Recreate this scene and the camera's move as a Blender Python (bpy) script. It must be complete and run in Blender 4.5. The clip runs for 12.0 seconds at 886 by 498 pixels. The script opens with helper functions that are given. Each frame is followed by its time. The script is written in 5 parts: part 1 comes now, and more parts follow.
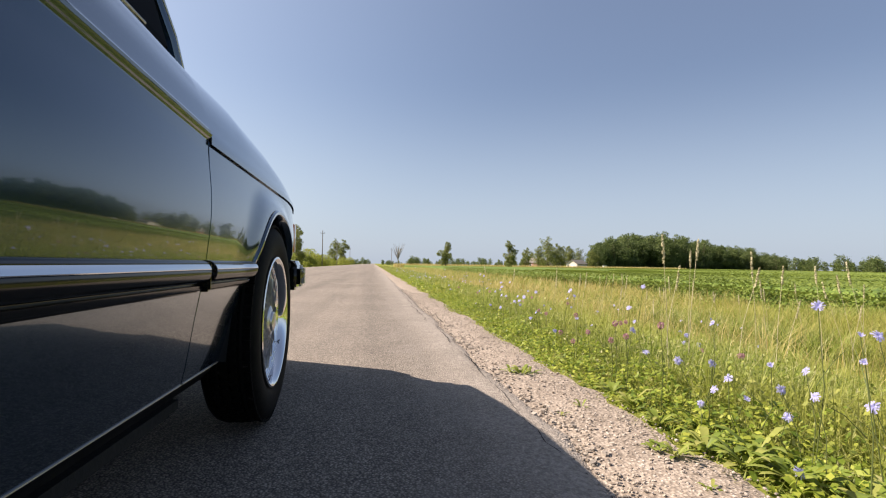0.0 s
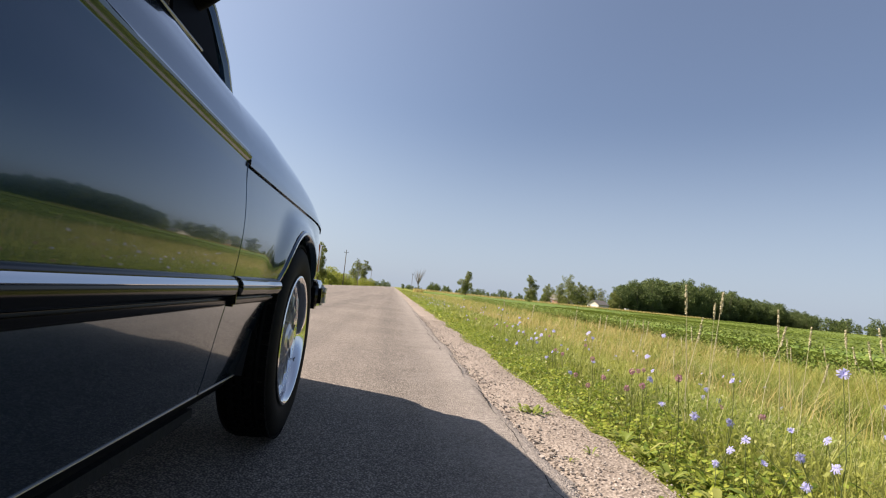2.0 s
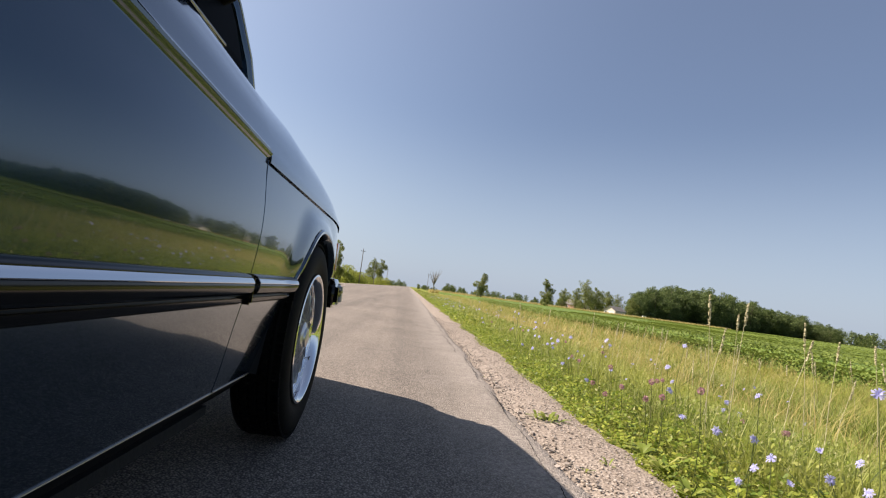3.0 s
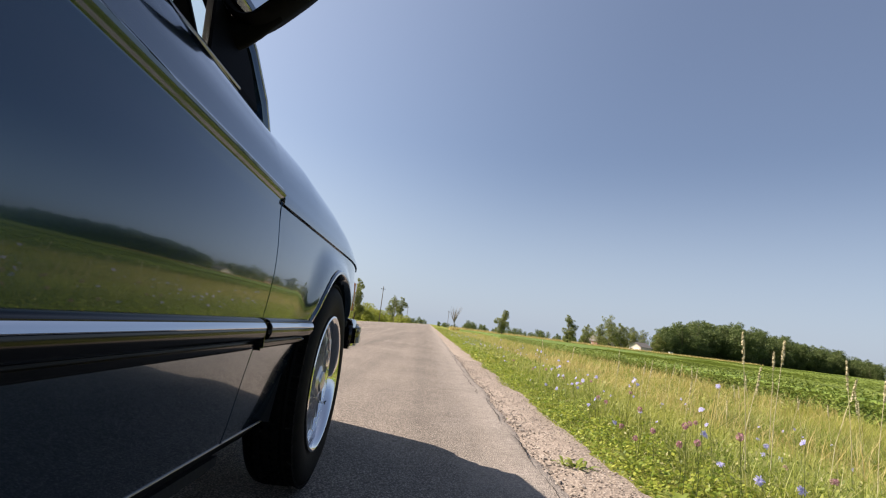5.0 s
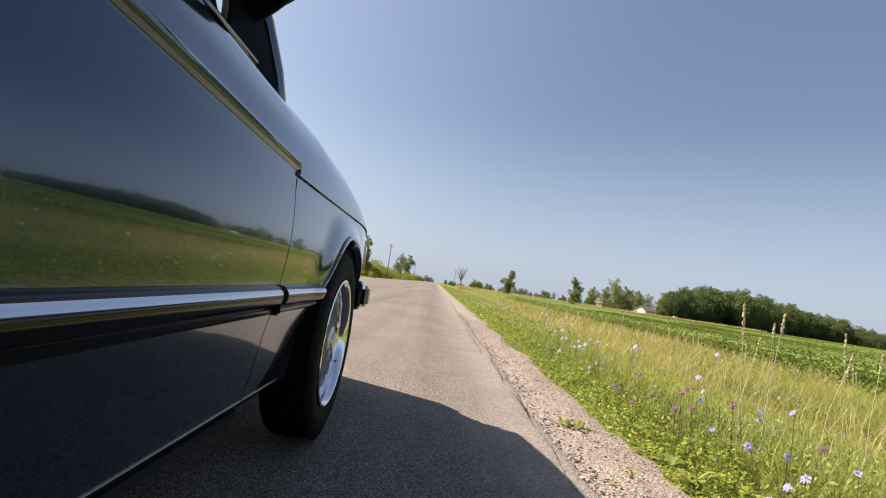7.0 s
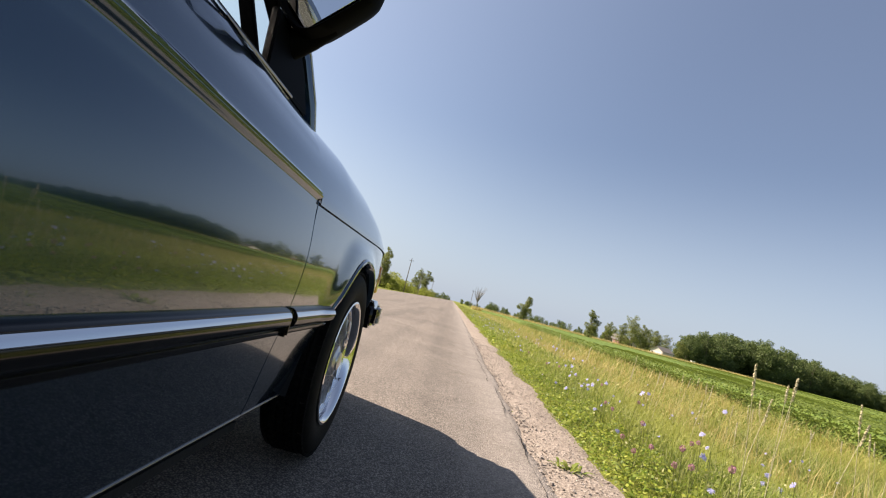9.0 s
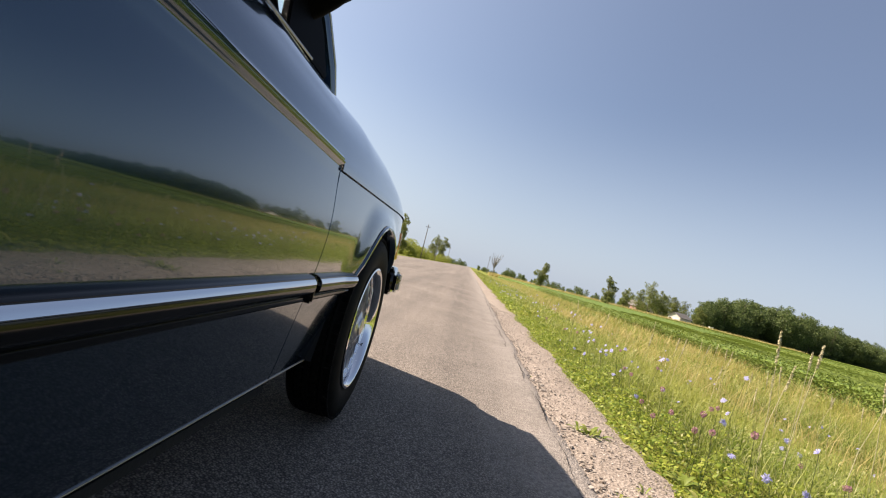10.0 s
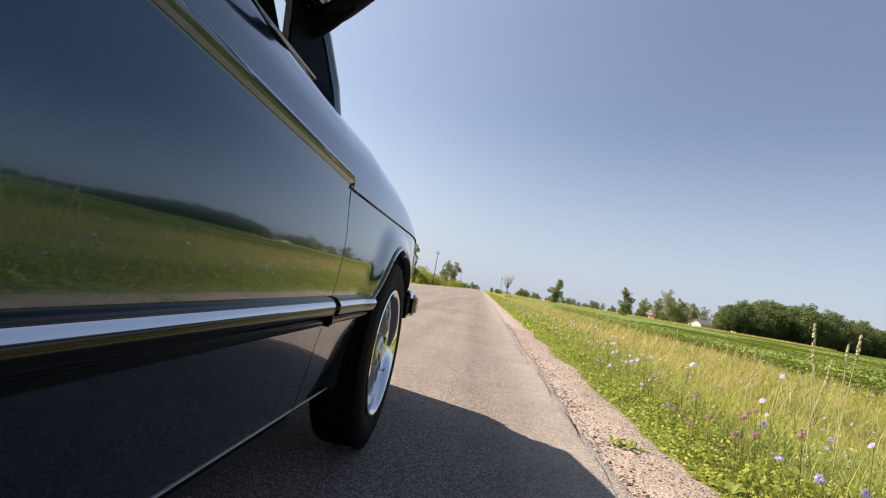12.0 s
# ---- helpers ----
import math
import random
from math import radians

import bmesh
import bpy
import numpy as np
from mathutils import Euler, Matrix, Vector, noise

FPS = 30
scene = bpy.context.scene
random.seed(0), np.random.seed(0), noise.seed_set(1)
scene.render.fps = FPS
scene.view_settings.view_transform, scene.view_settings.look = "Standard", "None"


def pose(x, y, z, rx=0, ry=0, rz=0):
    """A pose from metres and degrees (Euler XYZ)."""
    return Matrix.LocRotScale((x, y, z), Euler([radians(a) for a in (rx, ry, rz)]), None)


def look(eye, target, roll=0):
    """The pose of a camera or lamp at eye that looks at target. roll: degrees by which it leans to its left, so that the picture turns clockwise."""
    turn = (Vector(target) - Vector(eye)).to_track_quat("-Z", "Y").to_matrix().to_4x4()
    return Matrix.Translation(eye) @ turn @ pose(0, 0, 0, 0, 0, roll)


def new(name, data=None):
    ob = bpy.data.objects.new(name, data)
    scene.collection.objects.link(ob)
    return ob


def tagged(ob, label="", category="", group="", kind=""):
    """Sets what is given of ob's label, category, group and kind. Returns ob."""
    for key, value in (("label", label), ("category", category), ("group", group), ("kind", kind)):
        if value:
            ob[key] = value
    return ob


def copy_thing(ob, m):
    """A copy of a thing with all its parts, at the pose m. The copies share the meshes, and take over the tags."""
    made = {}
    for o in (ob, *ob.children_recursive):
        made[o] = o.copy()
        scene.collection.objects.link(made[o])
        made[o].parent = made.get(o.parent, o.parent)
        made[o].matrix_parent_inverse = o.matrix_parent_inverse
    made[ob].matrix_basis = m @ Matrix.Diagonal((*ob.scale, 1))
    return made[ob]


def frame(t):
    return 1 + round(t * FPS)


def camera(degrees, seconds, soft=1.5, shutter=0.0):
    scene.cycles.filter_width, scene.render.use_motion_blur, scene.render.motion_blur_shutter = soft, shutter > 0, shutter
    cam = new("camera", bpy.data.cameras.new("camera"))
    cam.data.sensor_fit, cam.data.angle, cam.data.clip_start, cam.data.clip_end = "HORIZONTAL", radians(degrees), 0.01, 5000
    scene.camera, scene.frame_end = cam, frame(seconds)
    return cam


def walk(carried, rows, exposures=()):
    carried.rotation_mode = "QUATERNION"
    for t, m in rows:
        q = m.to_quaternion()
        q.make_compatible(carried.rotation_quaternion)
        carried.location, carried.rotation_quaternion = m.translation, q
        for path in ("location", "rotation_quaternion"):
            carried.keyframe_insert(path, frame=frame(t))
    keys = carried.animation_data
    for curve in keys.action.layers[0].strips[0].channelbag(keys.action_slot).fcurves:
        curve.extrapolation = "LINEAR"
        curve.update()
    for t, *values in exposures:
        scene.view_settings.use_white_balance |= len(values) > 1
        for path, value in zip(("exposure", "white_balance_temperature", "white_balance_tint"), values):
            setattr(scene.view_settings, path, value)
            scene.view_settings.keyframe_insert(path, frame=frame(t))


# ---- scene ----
cam = camera(82.1, 12.0, soft=1.15)
PATH = [
    (0, (-0.031, -0.078, 0.519), (0.239, 1.903, 0.58), 0.9),
    (0.5, (-0.036, -0.082, 0.52), (0.287, 1.889, 0.624), 1.6),
    (1, (-0.021, -0.093, 0.531), (0.234, 1.879, 0.746), 1.9),
    (1.5, (-0.031, -0.098, 0.518), (0.184, 1.875, 0.763), 4.8),
    (2, (-0.033, -0.098, 0.532), (0.144, 1.887, 0.698), 5.8),
    (2.5, (-0.045, -0.106, 0.537), (0.184, 1.874, 0.7), 7.1),
    (3, (-0.039, -0.072, 0.537), (0.073, 1.918, 0.7), 7.5),
    (3.2, (-0.04, -0.074, 0.54), (0.078, 1.918, 0.671), 7.8),
    (4.8, (-0.028, -0.117, 0.543), (0.011, 1.877, 0.7), 7.5),
    (5, (-0.033, -0.033, 0.549), (-0.016, 1.945, 0.845), 7.0),
    (5.5, (-0.033, -0.103, 0.575), (0.084, 1.886, 0.746), 7.2),
    (6, (-0.017, -0.119, 0.577), (0.066, 1.875, 0.707), 8.2),
    (6.5, (-0.027, -0.091, 0.587), (-0.041, 1.905, 0.714), 9.3),
    (6.7, (-0.039, -0.075, 0.575), (-0.017, 1.92, 0.71), 8.2),
    (8.5, (-0.043, -0.088, 0.61), (-0.211, 1.903, 0.703), 12.2),
    (9, (-0.024, -0.112, 0.625), (-0.11, 1.878, 0.811), 14.4),
    (9.5, (-0.042, -0.05, 0.604), (-0.17, 1.943, 0.717), 12.3),
    (10, (-0.041, -0.097, 0.622), (-0.158, 1.899, 0.664), 14.3),
    (10.5, (-0.055, -0.06, 0.608), (-0.155, 1.935, 0.706), 12.1),
    (11, (-0.06, -0.065, 0.601), (-0.153, 1.93, 0.699), 10.4),
    (11.5, (-0.05, -0.057, 0.596), (-0.214, 1.934, 0.703), 10.2),
    (12, (-0.054, -0.065, 0.59), (-0.231, 1.923, 0.721), 9.7),
]
walk(cam, [(t, look(eye, target, roll)) for t, eye, target, roll in PATH], [(0, 1.25, 6950, 18), (1, 1.17, 6800, 18), (3, 1.13, 6800, 18), (6.5, 1.2, 6900, 18), (8.5, 1.26, 6980, 18), (12, 1.31, 7050, 19)])

# ---- sky, sun ----
SUN_AZ, SUN_EL = radians(-70), radians(42)     # from the road's heading, to the left
world = bpy.data.worlds.new("sky")
scene.world = world
world.use_nodes = True
wn = world.node_tree
sky = wn.nodes.new("ShaderNodeTexSky")
sky.sky_type, sky.sun_disc = "NISHITA", False
sky.sun_elevation, sky.sun_rotation = SUN_EL, SUN_AZ
sky.air_density, sky.dust_density, sky.ozone_density = 1.0, 1.8, 1.7
haze = wn.nodes.new("ShaderNodeMix")
haze.data_type = "RGBA"
haze.inputs[0].default_value = 0.28
haze.inputs[7].default_value = (2.7, 3.2, 4.1, 1)
cool = wn.nodes.new("ShaderNodeMix")
cool.data_type, cool.blend_type = "RGBA", "MULTIPLY"
cool.inputs[0].default_value = 1.0
cool.inputs[7].default_value = (0.80, 0.965, 1.07, 1)
wn.links.new(sky.outputs[0], cool.inputs[6])
wn.links.new(cool.outputs[2], haze.inputs[6])
low = wn.nodes.new("ShaderNodeTexGradient")            # paler air all round the horizon
low.texture_mapping.rotation = (0, radians(90), 0)
thin = wn.nodes.new("ShaderNodeValToRGB")
thin.color_ramp.interpolation = "EASE"
thin.color_ramp.elements[0].position, thin.color_ramp.elements[0].color = 0.0, (0.66, 0.66, 0.66, 1)
thin.color_ramp.elements[1].position, thin.color_ramp.elements[1].color = 0.36, (0, 0, 0, 1)
wn.links.new(low.outputs[1], thin.inputs[0])
pale = wn.nodes.new("ShaderNodeMix")
pale.data_type = "RGBA"
pale.inputs[7].default_value = (4.6, 5.75, 7.0, 1)
wn.links.new(thin.outputs[0], pale.inputs[0])
wn.links.new(haze.outputs[2], pale.inputs[6])
to_sun = Vector((math.sin(SUN_AZ) * math.cos(SUN_EL), math.cos(SUN_AZ) * math.cos(SUN_EL), math.sin(SUN_EL)))
towards = wn.nodes.new("ShaderNodeVectorMath")         # brighter, whiter air on the sun's side
towards.operation = "DOT_PRODUCT"
towards.inputs[1].default_value = to_sun
wn.links.new(wn.nodes.new("ShaderNodeTexCoord").outputs["Generated"], towards.inputs[0])
near_sun = wn.nodes.new("ShaderNodeMapRange")
near_sun.interpolation_type = "SMOOTHSTEP"
near_sun.inputs[1].default_value, near_sun.inputs[2].default_value = 0.25, 1.0
wn.links.new(towards.outputs["Value"], near_sun.inputs[0])
glow = wn.nodes.new("ShaderNodeMix")
glow.data_type, glow.blend_type = "RGBA", "MULTIPLY"
glow.inputs[7].default_value = (1.54, 1.42, 1.29, 1)
wn.links.new(near_sun.outputs[0], glow.inputs[0])
wn.links.new(pale.outputs[2], glow.inputs[6])
wn.links.new(glow.outputs[2], wn.nodes["Background"].inputs[0])
wn.nodes["Background"].inputs[1].default_value = 0.0535
sun = new("sun", bpy.data.lights.new("sun", "SUN"))
sun.data.energy, sun.data.angle, sun.data.color = 5.0, radians(0.53), (1.0, 0.91, 0.78)
sun.matrix_world = look(to_sun * 50, (0, 0, 0))


# ---- materials ----
def shader(name, color=(0.5, 0.5, 0.5), rough=0.5, metal=0.0, coat=0.0, spec=0.5):
    m = bpy.data.materials.new(name)
    m.use_nodes = True
    b = m.node_tree.nodes["Principled BSDF"]
    b.inputs["Base Color"].default_value = (*color, 1)
    b.inputs["Roughness"].default_value = rough
    b.inputs["Metallic"].default_value = metal
    b.inputs["Coat Weight"].default_value = coat
    b.inputs["Coat Roughness"].default_value = 0.015
    b.inputs["Specular IOR Level"].default_value = spec
    return m


def node(m, kind, **values):
    n = m.node_tree.nodes.new(kind)
    for k, v in values.items():
        n.inputs[k.replace("_", " ")].default_value = v
    return n


def link(m, a, b):
    m.node_tree.links.new(a, b)


def ramp(m, fac, stops):
    r = m.node_tree.nodes.new("ShaderNodeValToRGB")
    el = r.color_ramp.elements
    while len(el) < len(stops):
        el.new(0.5)
    for e, (p, c) in zip(el, stops):
        e.position, e.color = p, (*c, 1)
    link(m, fac, r.inputs[0])
    return r.outputs[0]


def coords(m):
    return m.node_tree.nodes.new("ShaderNodeNewGeometry").outputs["Position"]


def noise_tex(m, scale, detail=4, rough=0.6, src=None):
    n = node(m, "ShaderNodeTexNoise", Scale=scale, Detail=detail, Roughness=rough)
    link(m, src or coords(m), n.inputs["Vector"])
    return n.outputs["Fac"]


def mix(m, fac, a, b, mode="MIX"):
    n = m.node_tree.nodes.new("ShaderNodeMix")
    n.data_type, n.blend_type = "RGBA", mode
    for sock, v in ((n.inputs[0], fac), (n.inputs[6], a), (n.inputs[7], b)):
        if isinstance(v, (float, int)):
            sock.default_value = v
        elif isinstance(v, tuple):
            sock.default_value = (*v, 1)
        else:
            link(m, v, sock)
    return n.outputs[2]


def bsdf(m):
    return m.node_tree.nodes["Principled BSDF"]


def bump(m, height, strength=0.3, distance=0.01):
    b = node(m, "ShaderNodeBump", Strength=strength, Distance=distance)
    link(m, height, b.inputs["Height"])
    link(m, b.outputs[0], bsdf(m).inputs["Normal"])


def island(m):
    return m.node_tree.nodes.new("ShaderNodeNewGeometry").outputs["Random Per Island"]


def object_random(m):
    return m.node_tree.nodes.new("ShaderNodeObjectInfo").outputs["Random"]


def leafy(name, stops, rough=0.55, through_light=0.35, patch=None):
    """Foliage: each leaf its own tone, some light through it."""
    m = shader(name, rough=rough, spec=0.3)
    c = ramp(m, island(m), stops)
    if patch:
        c = mix(m, ramp(m, noise_tex(m, patch[0], 2), [(0.4, (0, 0, 0)), (0.62, (1, 1, 1))]), c, patch[1])
    link(m, c, bsdf(m).inputs["Base Color"])
    t = node(m, "ShaderNodeBsdfTranslucent")
    link(m, c, t.inputs["Color"])
    mx = node(m, "ShaderNodeMixShader", Fac=through_light)
    link(m, bsdf(m).outputs[0], mx.inputs[1])
    link(m, t.outputs[0], mx.inputs[2])
    link(m, mx.outputs[0], m.node_tree.nodes["Material Output"].inputs[0])
    return m


# car paint: dark blue-grey metallic under clear lacquer
paint = shader("blue_grey_metallic_paint", (0.035, 0.062, 0.085), 0.15, 0.85, 1.0)
flake = noise_tex(paint, 2500, 1)
link(paint, mix(paint, flake, (0.027, 0.056, 0.088), (0.038, 0.074, 0.112)), bsdf(paint).inputs["Base Color"])
dust = noise_tex(paint, 3.5, 5)
link(paint, ramp(paint, dust, [(0.3, (0.016,) * 3), (0.8, (0.034,) * 3)]), bsdf(paint).inputs["Coat Roughness"])
satin = shader("satin_trim", (0.46, 0.46, 0.47), 0.42, 1.0)
sill_black = shader("sill_black", (0.004, 0.0045, 0.0055), 0.5, spec=0.12)
chrome = shader("chrome", (0.78, 0.79, 0.8), 0.08, 1.0)
link(chrome, ramp(chrome, noise_tex(chrome, 60, 4), [(0.35, (0.05,) * 3), (0.75, (0.16,) * 3)]), bsdf(chrome).inputs["Roughness"])
alloy = shader("polished_alloy", (0.8, 0.81, 0.83), 0.14, 1.0)
link(alloy, ramp(alloy, noise_tex(alloy, 90, 4), [(0.35, (0.05,) * 3), (0.75, (0.12,) * 3)]), bsdf(alloy).inputs["Roughness"])
barrel = shader("dusty_barrel", (0.028, 0.027, 0.026), 0.55, 0.5)
mesh_alloy = shader("painted_alloy", (0.56, 0.56, 0.57), 0.28, 0.9)
rubber = shader("black_rubber", (0.004, 0.004, 0.0045), 0.17, spec=0.34)
bump(rubber, noise_tex(rubber, 400, 3), 0.04, 0.0005)
tyre_rubber = shader("tyre_rubber", (0.016, 0.016, 0.017), 0.7, spec=0.1)
link(tyre_rubber, ramp(tyre_rubber, noise_tex(tyre_rubber, 40, 6), [(0.35, (0.003,) * 3), (0.75, (0.008, 0.0076, 0.0072))]), bsdf(tyre_rubber).inputs["Base Color"])
bump(tyre_rubber, noise_tex(tyre_rubber, 300, 3), 0.3, 0.001)
tread_rubber = shader("dusty_tread", rough=0.85, spec=0.08)
link(tread_rubber, ramp(tread_rubber, noise_tex(tread_rubber, 55, 6), [(0.4, (0.003,) * 3), (0.62, (0.008, 0.0075, 0.007)), (0.78, (0.06, 0.056, 0.052))]), bsdf(tread_rubber).inputs["Base Color"])
plastic = shader("black_plastic", (0.0025, 0.0025, 0.0028), 0.55, spec=0.02)
underside = shader("dark_underbody", (0.005, 0.005, 0.0055), 0.85)
bump(underside, noise_tex(underside, 60, 4), 0.4, 0.004)
glass = shader("tinted_glass", (0.75, 0.85, 0.82), 0.0)
bsdf(glass).inputs["Transmission Weight"].default_value = 1.0
bsdf(glass).inputs["IOR"].default_value = 1.05
lamp_glass = shader("headlamp_glass", (0.8, 0.82, 0.85), 0.08, 0.6)
amber = shader("amber_lens", (0.75, 0.22, 0.03), 0.15, 0.0, 1.0)
cabin = shader("dark_cabin_trim", (0.03, 0.028, 0.026), 0.7)
bump(cabin, noise_tex(cabin, 120, 3), 0.3, 0.002)

# road and verge
asphalt = shader("worn_chip_seal", rough=0.85, spec=0.3)
v = node(asphalt, "ShaderNodeTexVoronoi", Scale=150.0)
link(asphalt, coords(asphalt), v.inputs["Vector"])
stone = ramp(asphalt, v.outputs["Color"], [(0.12, (0.165, 0.148, 0.133)), (0.45, (0.302, 0.270, 0.236)), (0.75, (0.385, 0.346, 0.305)), (0.95, (0.48, 0.44, 0.395))])
tar = ramp(asphalt, v.outputs["Distance"], [(0.31, (1, 1, 1)), (0.60, (0.11, 0.11, 0.11))])
stone = mix(asphalt, 0.66, stone, tar, "MULTIPLY")
wear = ramp(asphalt, noise_tex(asphalt, 0.7, 5), [(0.3, (0.80, 0.78, 0.76)), (0.7, (1.12, 1.1, 1.06))])
stone = mix(asphalt, 1.0, stone, wear, "MULTIPLY")
mp = node(asphalt, "ShaderNodeMapping", Scale=(2.2, 0.05, 1.0))
link(asphalt, coords(asphalt), mp.inputs["Vector"])
tracks = ramp(asphalt, noise_tex(asphalt, 1.0, 3, 0.6, mp.outputs[0]), [(0.35, (0.70, 0.70, 0.70)), (0.65, (1.0, 0.992, 0.985))])
stone = mix(asphalt, 1.0, stone, tracks, "MULTIPLY")
# limestone dust and grit spread over the road's crumbling edge
across = node(asphalt, "ShaderNodeSeparateXYZ")
link(asphalt, coords(asphalt), across.inputs[0])
spread = node(asphalt, "ShaderNodeMath")
spread.operation = "MULTIPLY_ADD"
link(asphalt, noise_tex(asphalt, 2.6, 6, 0.7), spread.inputs[0])
spread.inputs[1].default_value = 0.9
link(asphalt, across.outputs["X"], spread.inputs[2])
grit = ramp(asphalt, noise_tex(asphalt, 70, 4), [(0.35, (0.175, 0.156, 0.137)), (0.5, (0.262, 0.236, 0.209)), (0.68, (0.37, 0.338, 0.303))])
stone = mix(asphalt, ramp(asphalt, spread.outputs[0], [(0.52, (0, 0, 0)), (0.78, (0.4,) * 3), (1.0, (0.8,) * 3)]), stone, grit)
link(asphalt, stone, bsdf(asphalt).inputs["Base Color"])
bump(asphalt, v.outputs["Distance"], 0.9, -0.0045)
gravel = shader("limestone_gravel", rough=0.9, spec=0.2)
g1 = node(gravel, "ShaderNodeTexVoronoi", Scale=95.0)
link(gravel, coords(gravel), g1.inputs["Vector"])
gc = ramp(gravel, g1.outputs["Color"], [(0.1, (0.235, 0.200, 0.172)), (0.5, (0.325, 0.282, 0.245)), (0.9, (0.42, 0.372, 0.328))])
# shade in the gaps between stones is put into the colour
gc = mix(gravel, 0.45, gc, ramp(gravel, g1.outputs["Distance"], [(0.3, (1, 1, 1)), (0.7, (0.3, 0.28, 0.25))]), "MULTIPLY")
gc = mix(gravel, 1.0, gc, ramp(gravel, noise_tex(gravel, 4, 5), [(0.3, (0.78, 0.76, 0.73)), (0.7, (1.1, 1.08, 1.04))]), "MULTIPLY")
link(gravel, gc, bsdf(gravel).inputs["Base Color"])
bump(gravel, g1.outputs["Distance"], 0.55, 0.006)
pebble = shader("loose_stone", rough=0.85, spec=0.2)
link(pebble, ramp(pebble, island(pebble), [(0.0, (0.20, 0.172, 0.150)), (0.5, (0.30, 0.264, 0.230)), (0.9, (0.38, 0.340, 0.302)), (1.0, (0.45, 0.415, 0.385))]), bsdf(pebble).inputs["Base Color"])
soil = shader("verge_soil", rough=0.95, spec=0.1)
sc = ramp(soil, noise_tex(soil, 9, 6), [(0.3, (0.0984, 0.107, 0.0205)), (0.55, (0.18, 0.189, 0.041)), (0.8, (0.262, 0.238, 0.082))])
sc = mix(soil, ramp(soil, noise_tex(soil, 0.05, 4), [(0.35, (0, 0, 0)), (0.65, (1, 1, 1))]), sc, (0.139, 0.172, 0.0287))
link(soil, sc, bsdf(soil).inputs["Base Color"])
bump(soil, noise_tex(soil, 25, 5), 0.6, 0.03)
grass_mat = leafy("verge_grass", [(0.0, (0.0701, 0.117, 0.01661)), (0.3, (0.171, 0.235, 0.03321)), (0.6, (0.288, 0.343, 0.06642)), (0.85, (0.385, 0.400, 0.135)), (1.0, (0.48, 0.465, 0.26))], 0.5, 0.45, patch=(0.55, (0.30, 0.316, 0.068)))
straw_mat = leafy("dry_grass", [(0.0, (0.36, 0.30, 0.085)), (0.5, (0.45, 0.37, 0.135)), (1.0, (0.54, 0.46, 0.225))], 0.6, 0.4)
clover_mat = leafy("clover_leaf", [(0.0, (0.085, 0.140, 0.018)), (0.4, (0.185, 0.255, 0.032)), (1.0, (0.361, 0.395, 0.066))], 0.5, 0.4)
soy_mat = leafy("soybean_leaf", [(0.0, (0.11, 0.158, 0.0264)), (0.5, (0.148, 0.2, 0.036)), (1.0, (0.2, 0.25, 0.0528))], 0.5, 0.3)
tree_mat = leafy("broadleaf_crown", [(0.0, (0.052, 0.082, 0.026)), (0.5, (0.098, 0.142, 0.045)), (1.0, (0.180, 0.222, 0.075))], 0.6, 0.45)
light_tree_mat = leafy("light_crown", [(0.0, (0.0902, 0.1193, 0.0287)), (0.5, (0.156, 0.1872, 0.05166)), (1.0, (0.271, 0.2861, 0.09184))], 0.6, 0.5)
bush_mat = leafy("yellow_green_bush", [(0.0, (0.164, 0.205, 0.02952)), (0.5, (0.271, 0.312, 0.0492)), (1.0, (0.394, 0.41, 0.08856))], 0.6, 0.4)
weed_mat = leafy("broad_weed_leaf", [(0.0, (0.15, 0.21, 0.035)), (0.5, (0.23, 0.29, 0.055)), (1.0, (0.33, 0.36, 0.09))], 0.5, 0.4)
link(weed_mat, ramp(weed_mat, object_random(weed_mat), [(0.0, (0.14, 0.2, 0.035)), (0.6, (0.24, 0.3, 0.06)), (1.0, (0.36, 0.36, 0.11))]), bsdf(weed_mat).inputs["Base Color"])
bark = shader("bark", (0.11, 0.085, 0.065), 0.9)
bump(bark, noise_tex(bark, 12, 5), 0.7, 0.03)
petal_mat = leafy("chicory_petal", [(0.0, (0.347, 0.356, 0.695)), (0.5, (0.443, 0.45, 0.766)), (1.0, (0.579, 0.571, 0.819))], 0.6, 0.45)
pink_mat = leafy("clover_blossom", [(0.0, (0.344, 0.164, 0.213)), (1.0, (0.492, 0.295, 0.328))], 0.7, 0.3)
stem_mat = leafy("green_stem", [(0.0, (0.0656, 0.0984, 0.0246)), (1.0, (0.131, 0.156, 0.0492))], 0.6, 0.1)
spike_mat = leafy("seed_spike", [(0.0, (0.40, 0.37, 0.22)), (1.0, (0.58, 0.53, 0.36))], 0.7, 0.2)


# ---- mesh helpers ----
def part(name, bm, material, parent=None, label="", smooth=True):
    """Links a bmesh as one mesh object, under a thing or a part where one is given."""
    me = bpy.data.meshes.new(name)
    if isinstance(bm, tuple):
        me.from_pydata(*[x.tolist() if isinstance(x, np.ndarray) else x for x in (bm[0], [], bm[1])])
    else:
        for e in bm.edges:
            if len(e.link_faces) == 2 and e.calc_face_angle(0) > 0.65:
                e.smooth = False
        bm.to_mesh(me)
        bm.free()
    for m in material if isinstance(material, (list, tuple)) else [material]:
        me.materials.append(m)
    if smooth:
        me.shade_smooth()
    ob = new(name, me)
    if parent:
        ob.parent = parent
        if parent.type == "EMPTY":
            ob.matrix_parent_inverse = Matrix.Translation(-parent.location)
    return tagged(ob, label)


def thing(name, at, label, category, group="", kind=""):
    ob = new(name)
    ob.location = at
    ob.empty_display_size = 0.1
    return tagged(ob, label, category, group, kind)


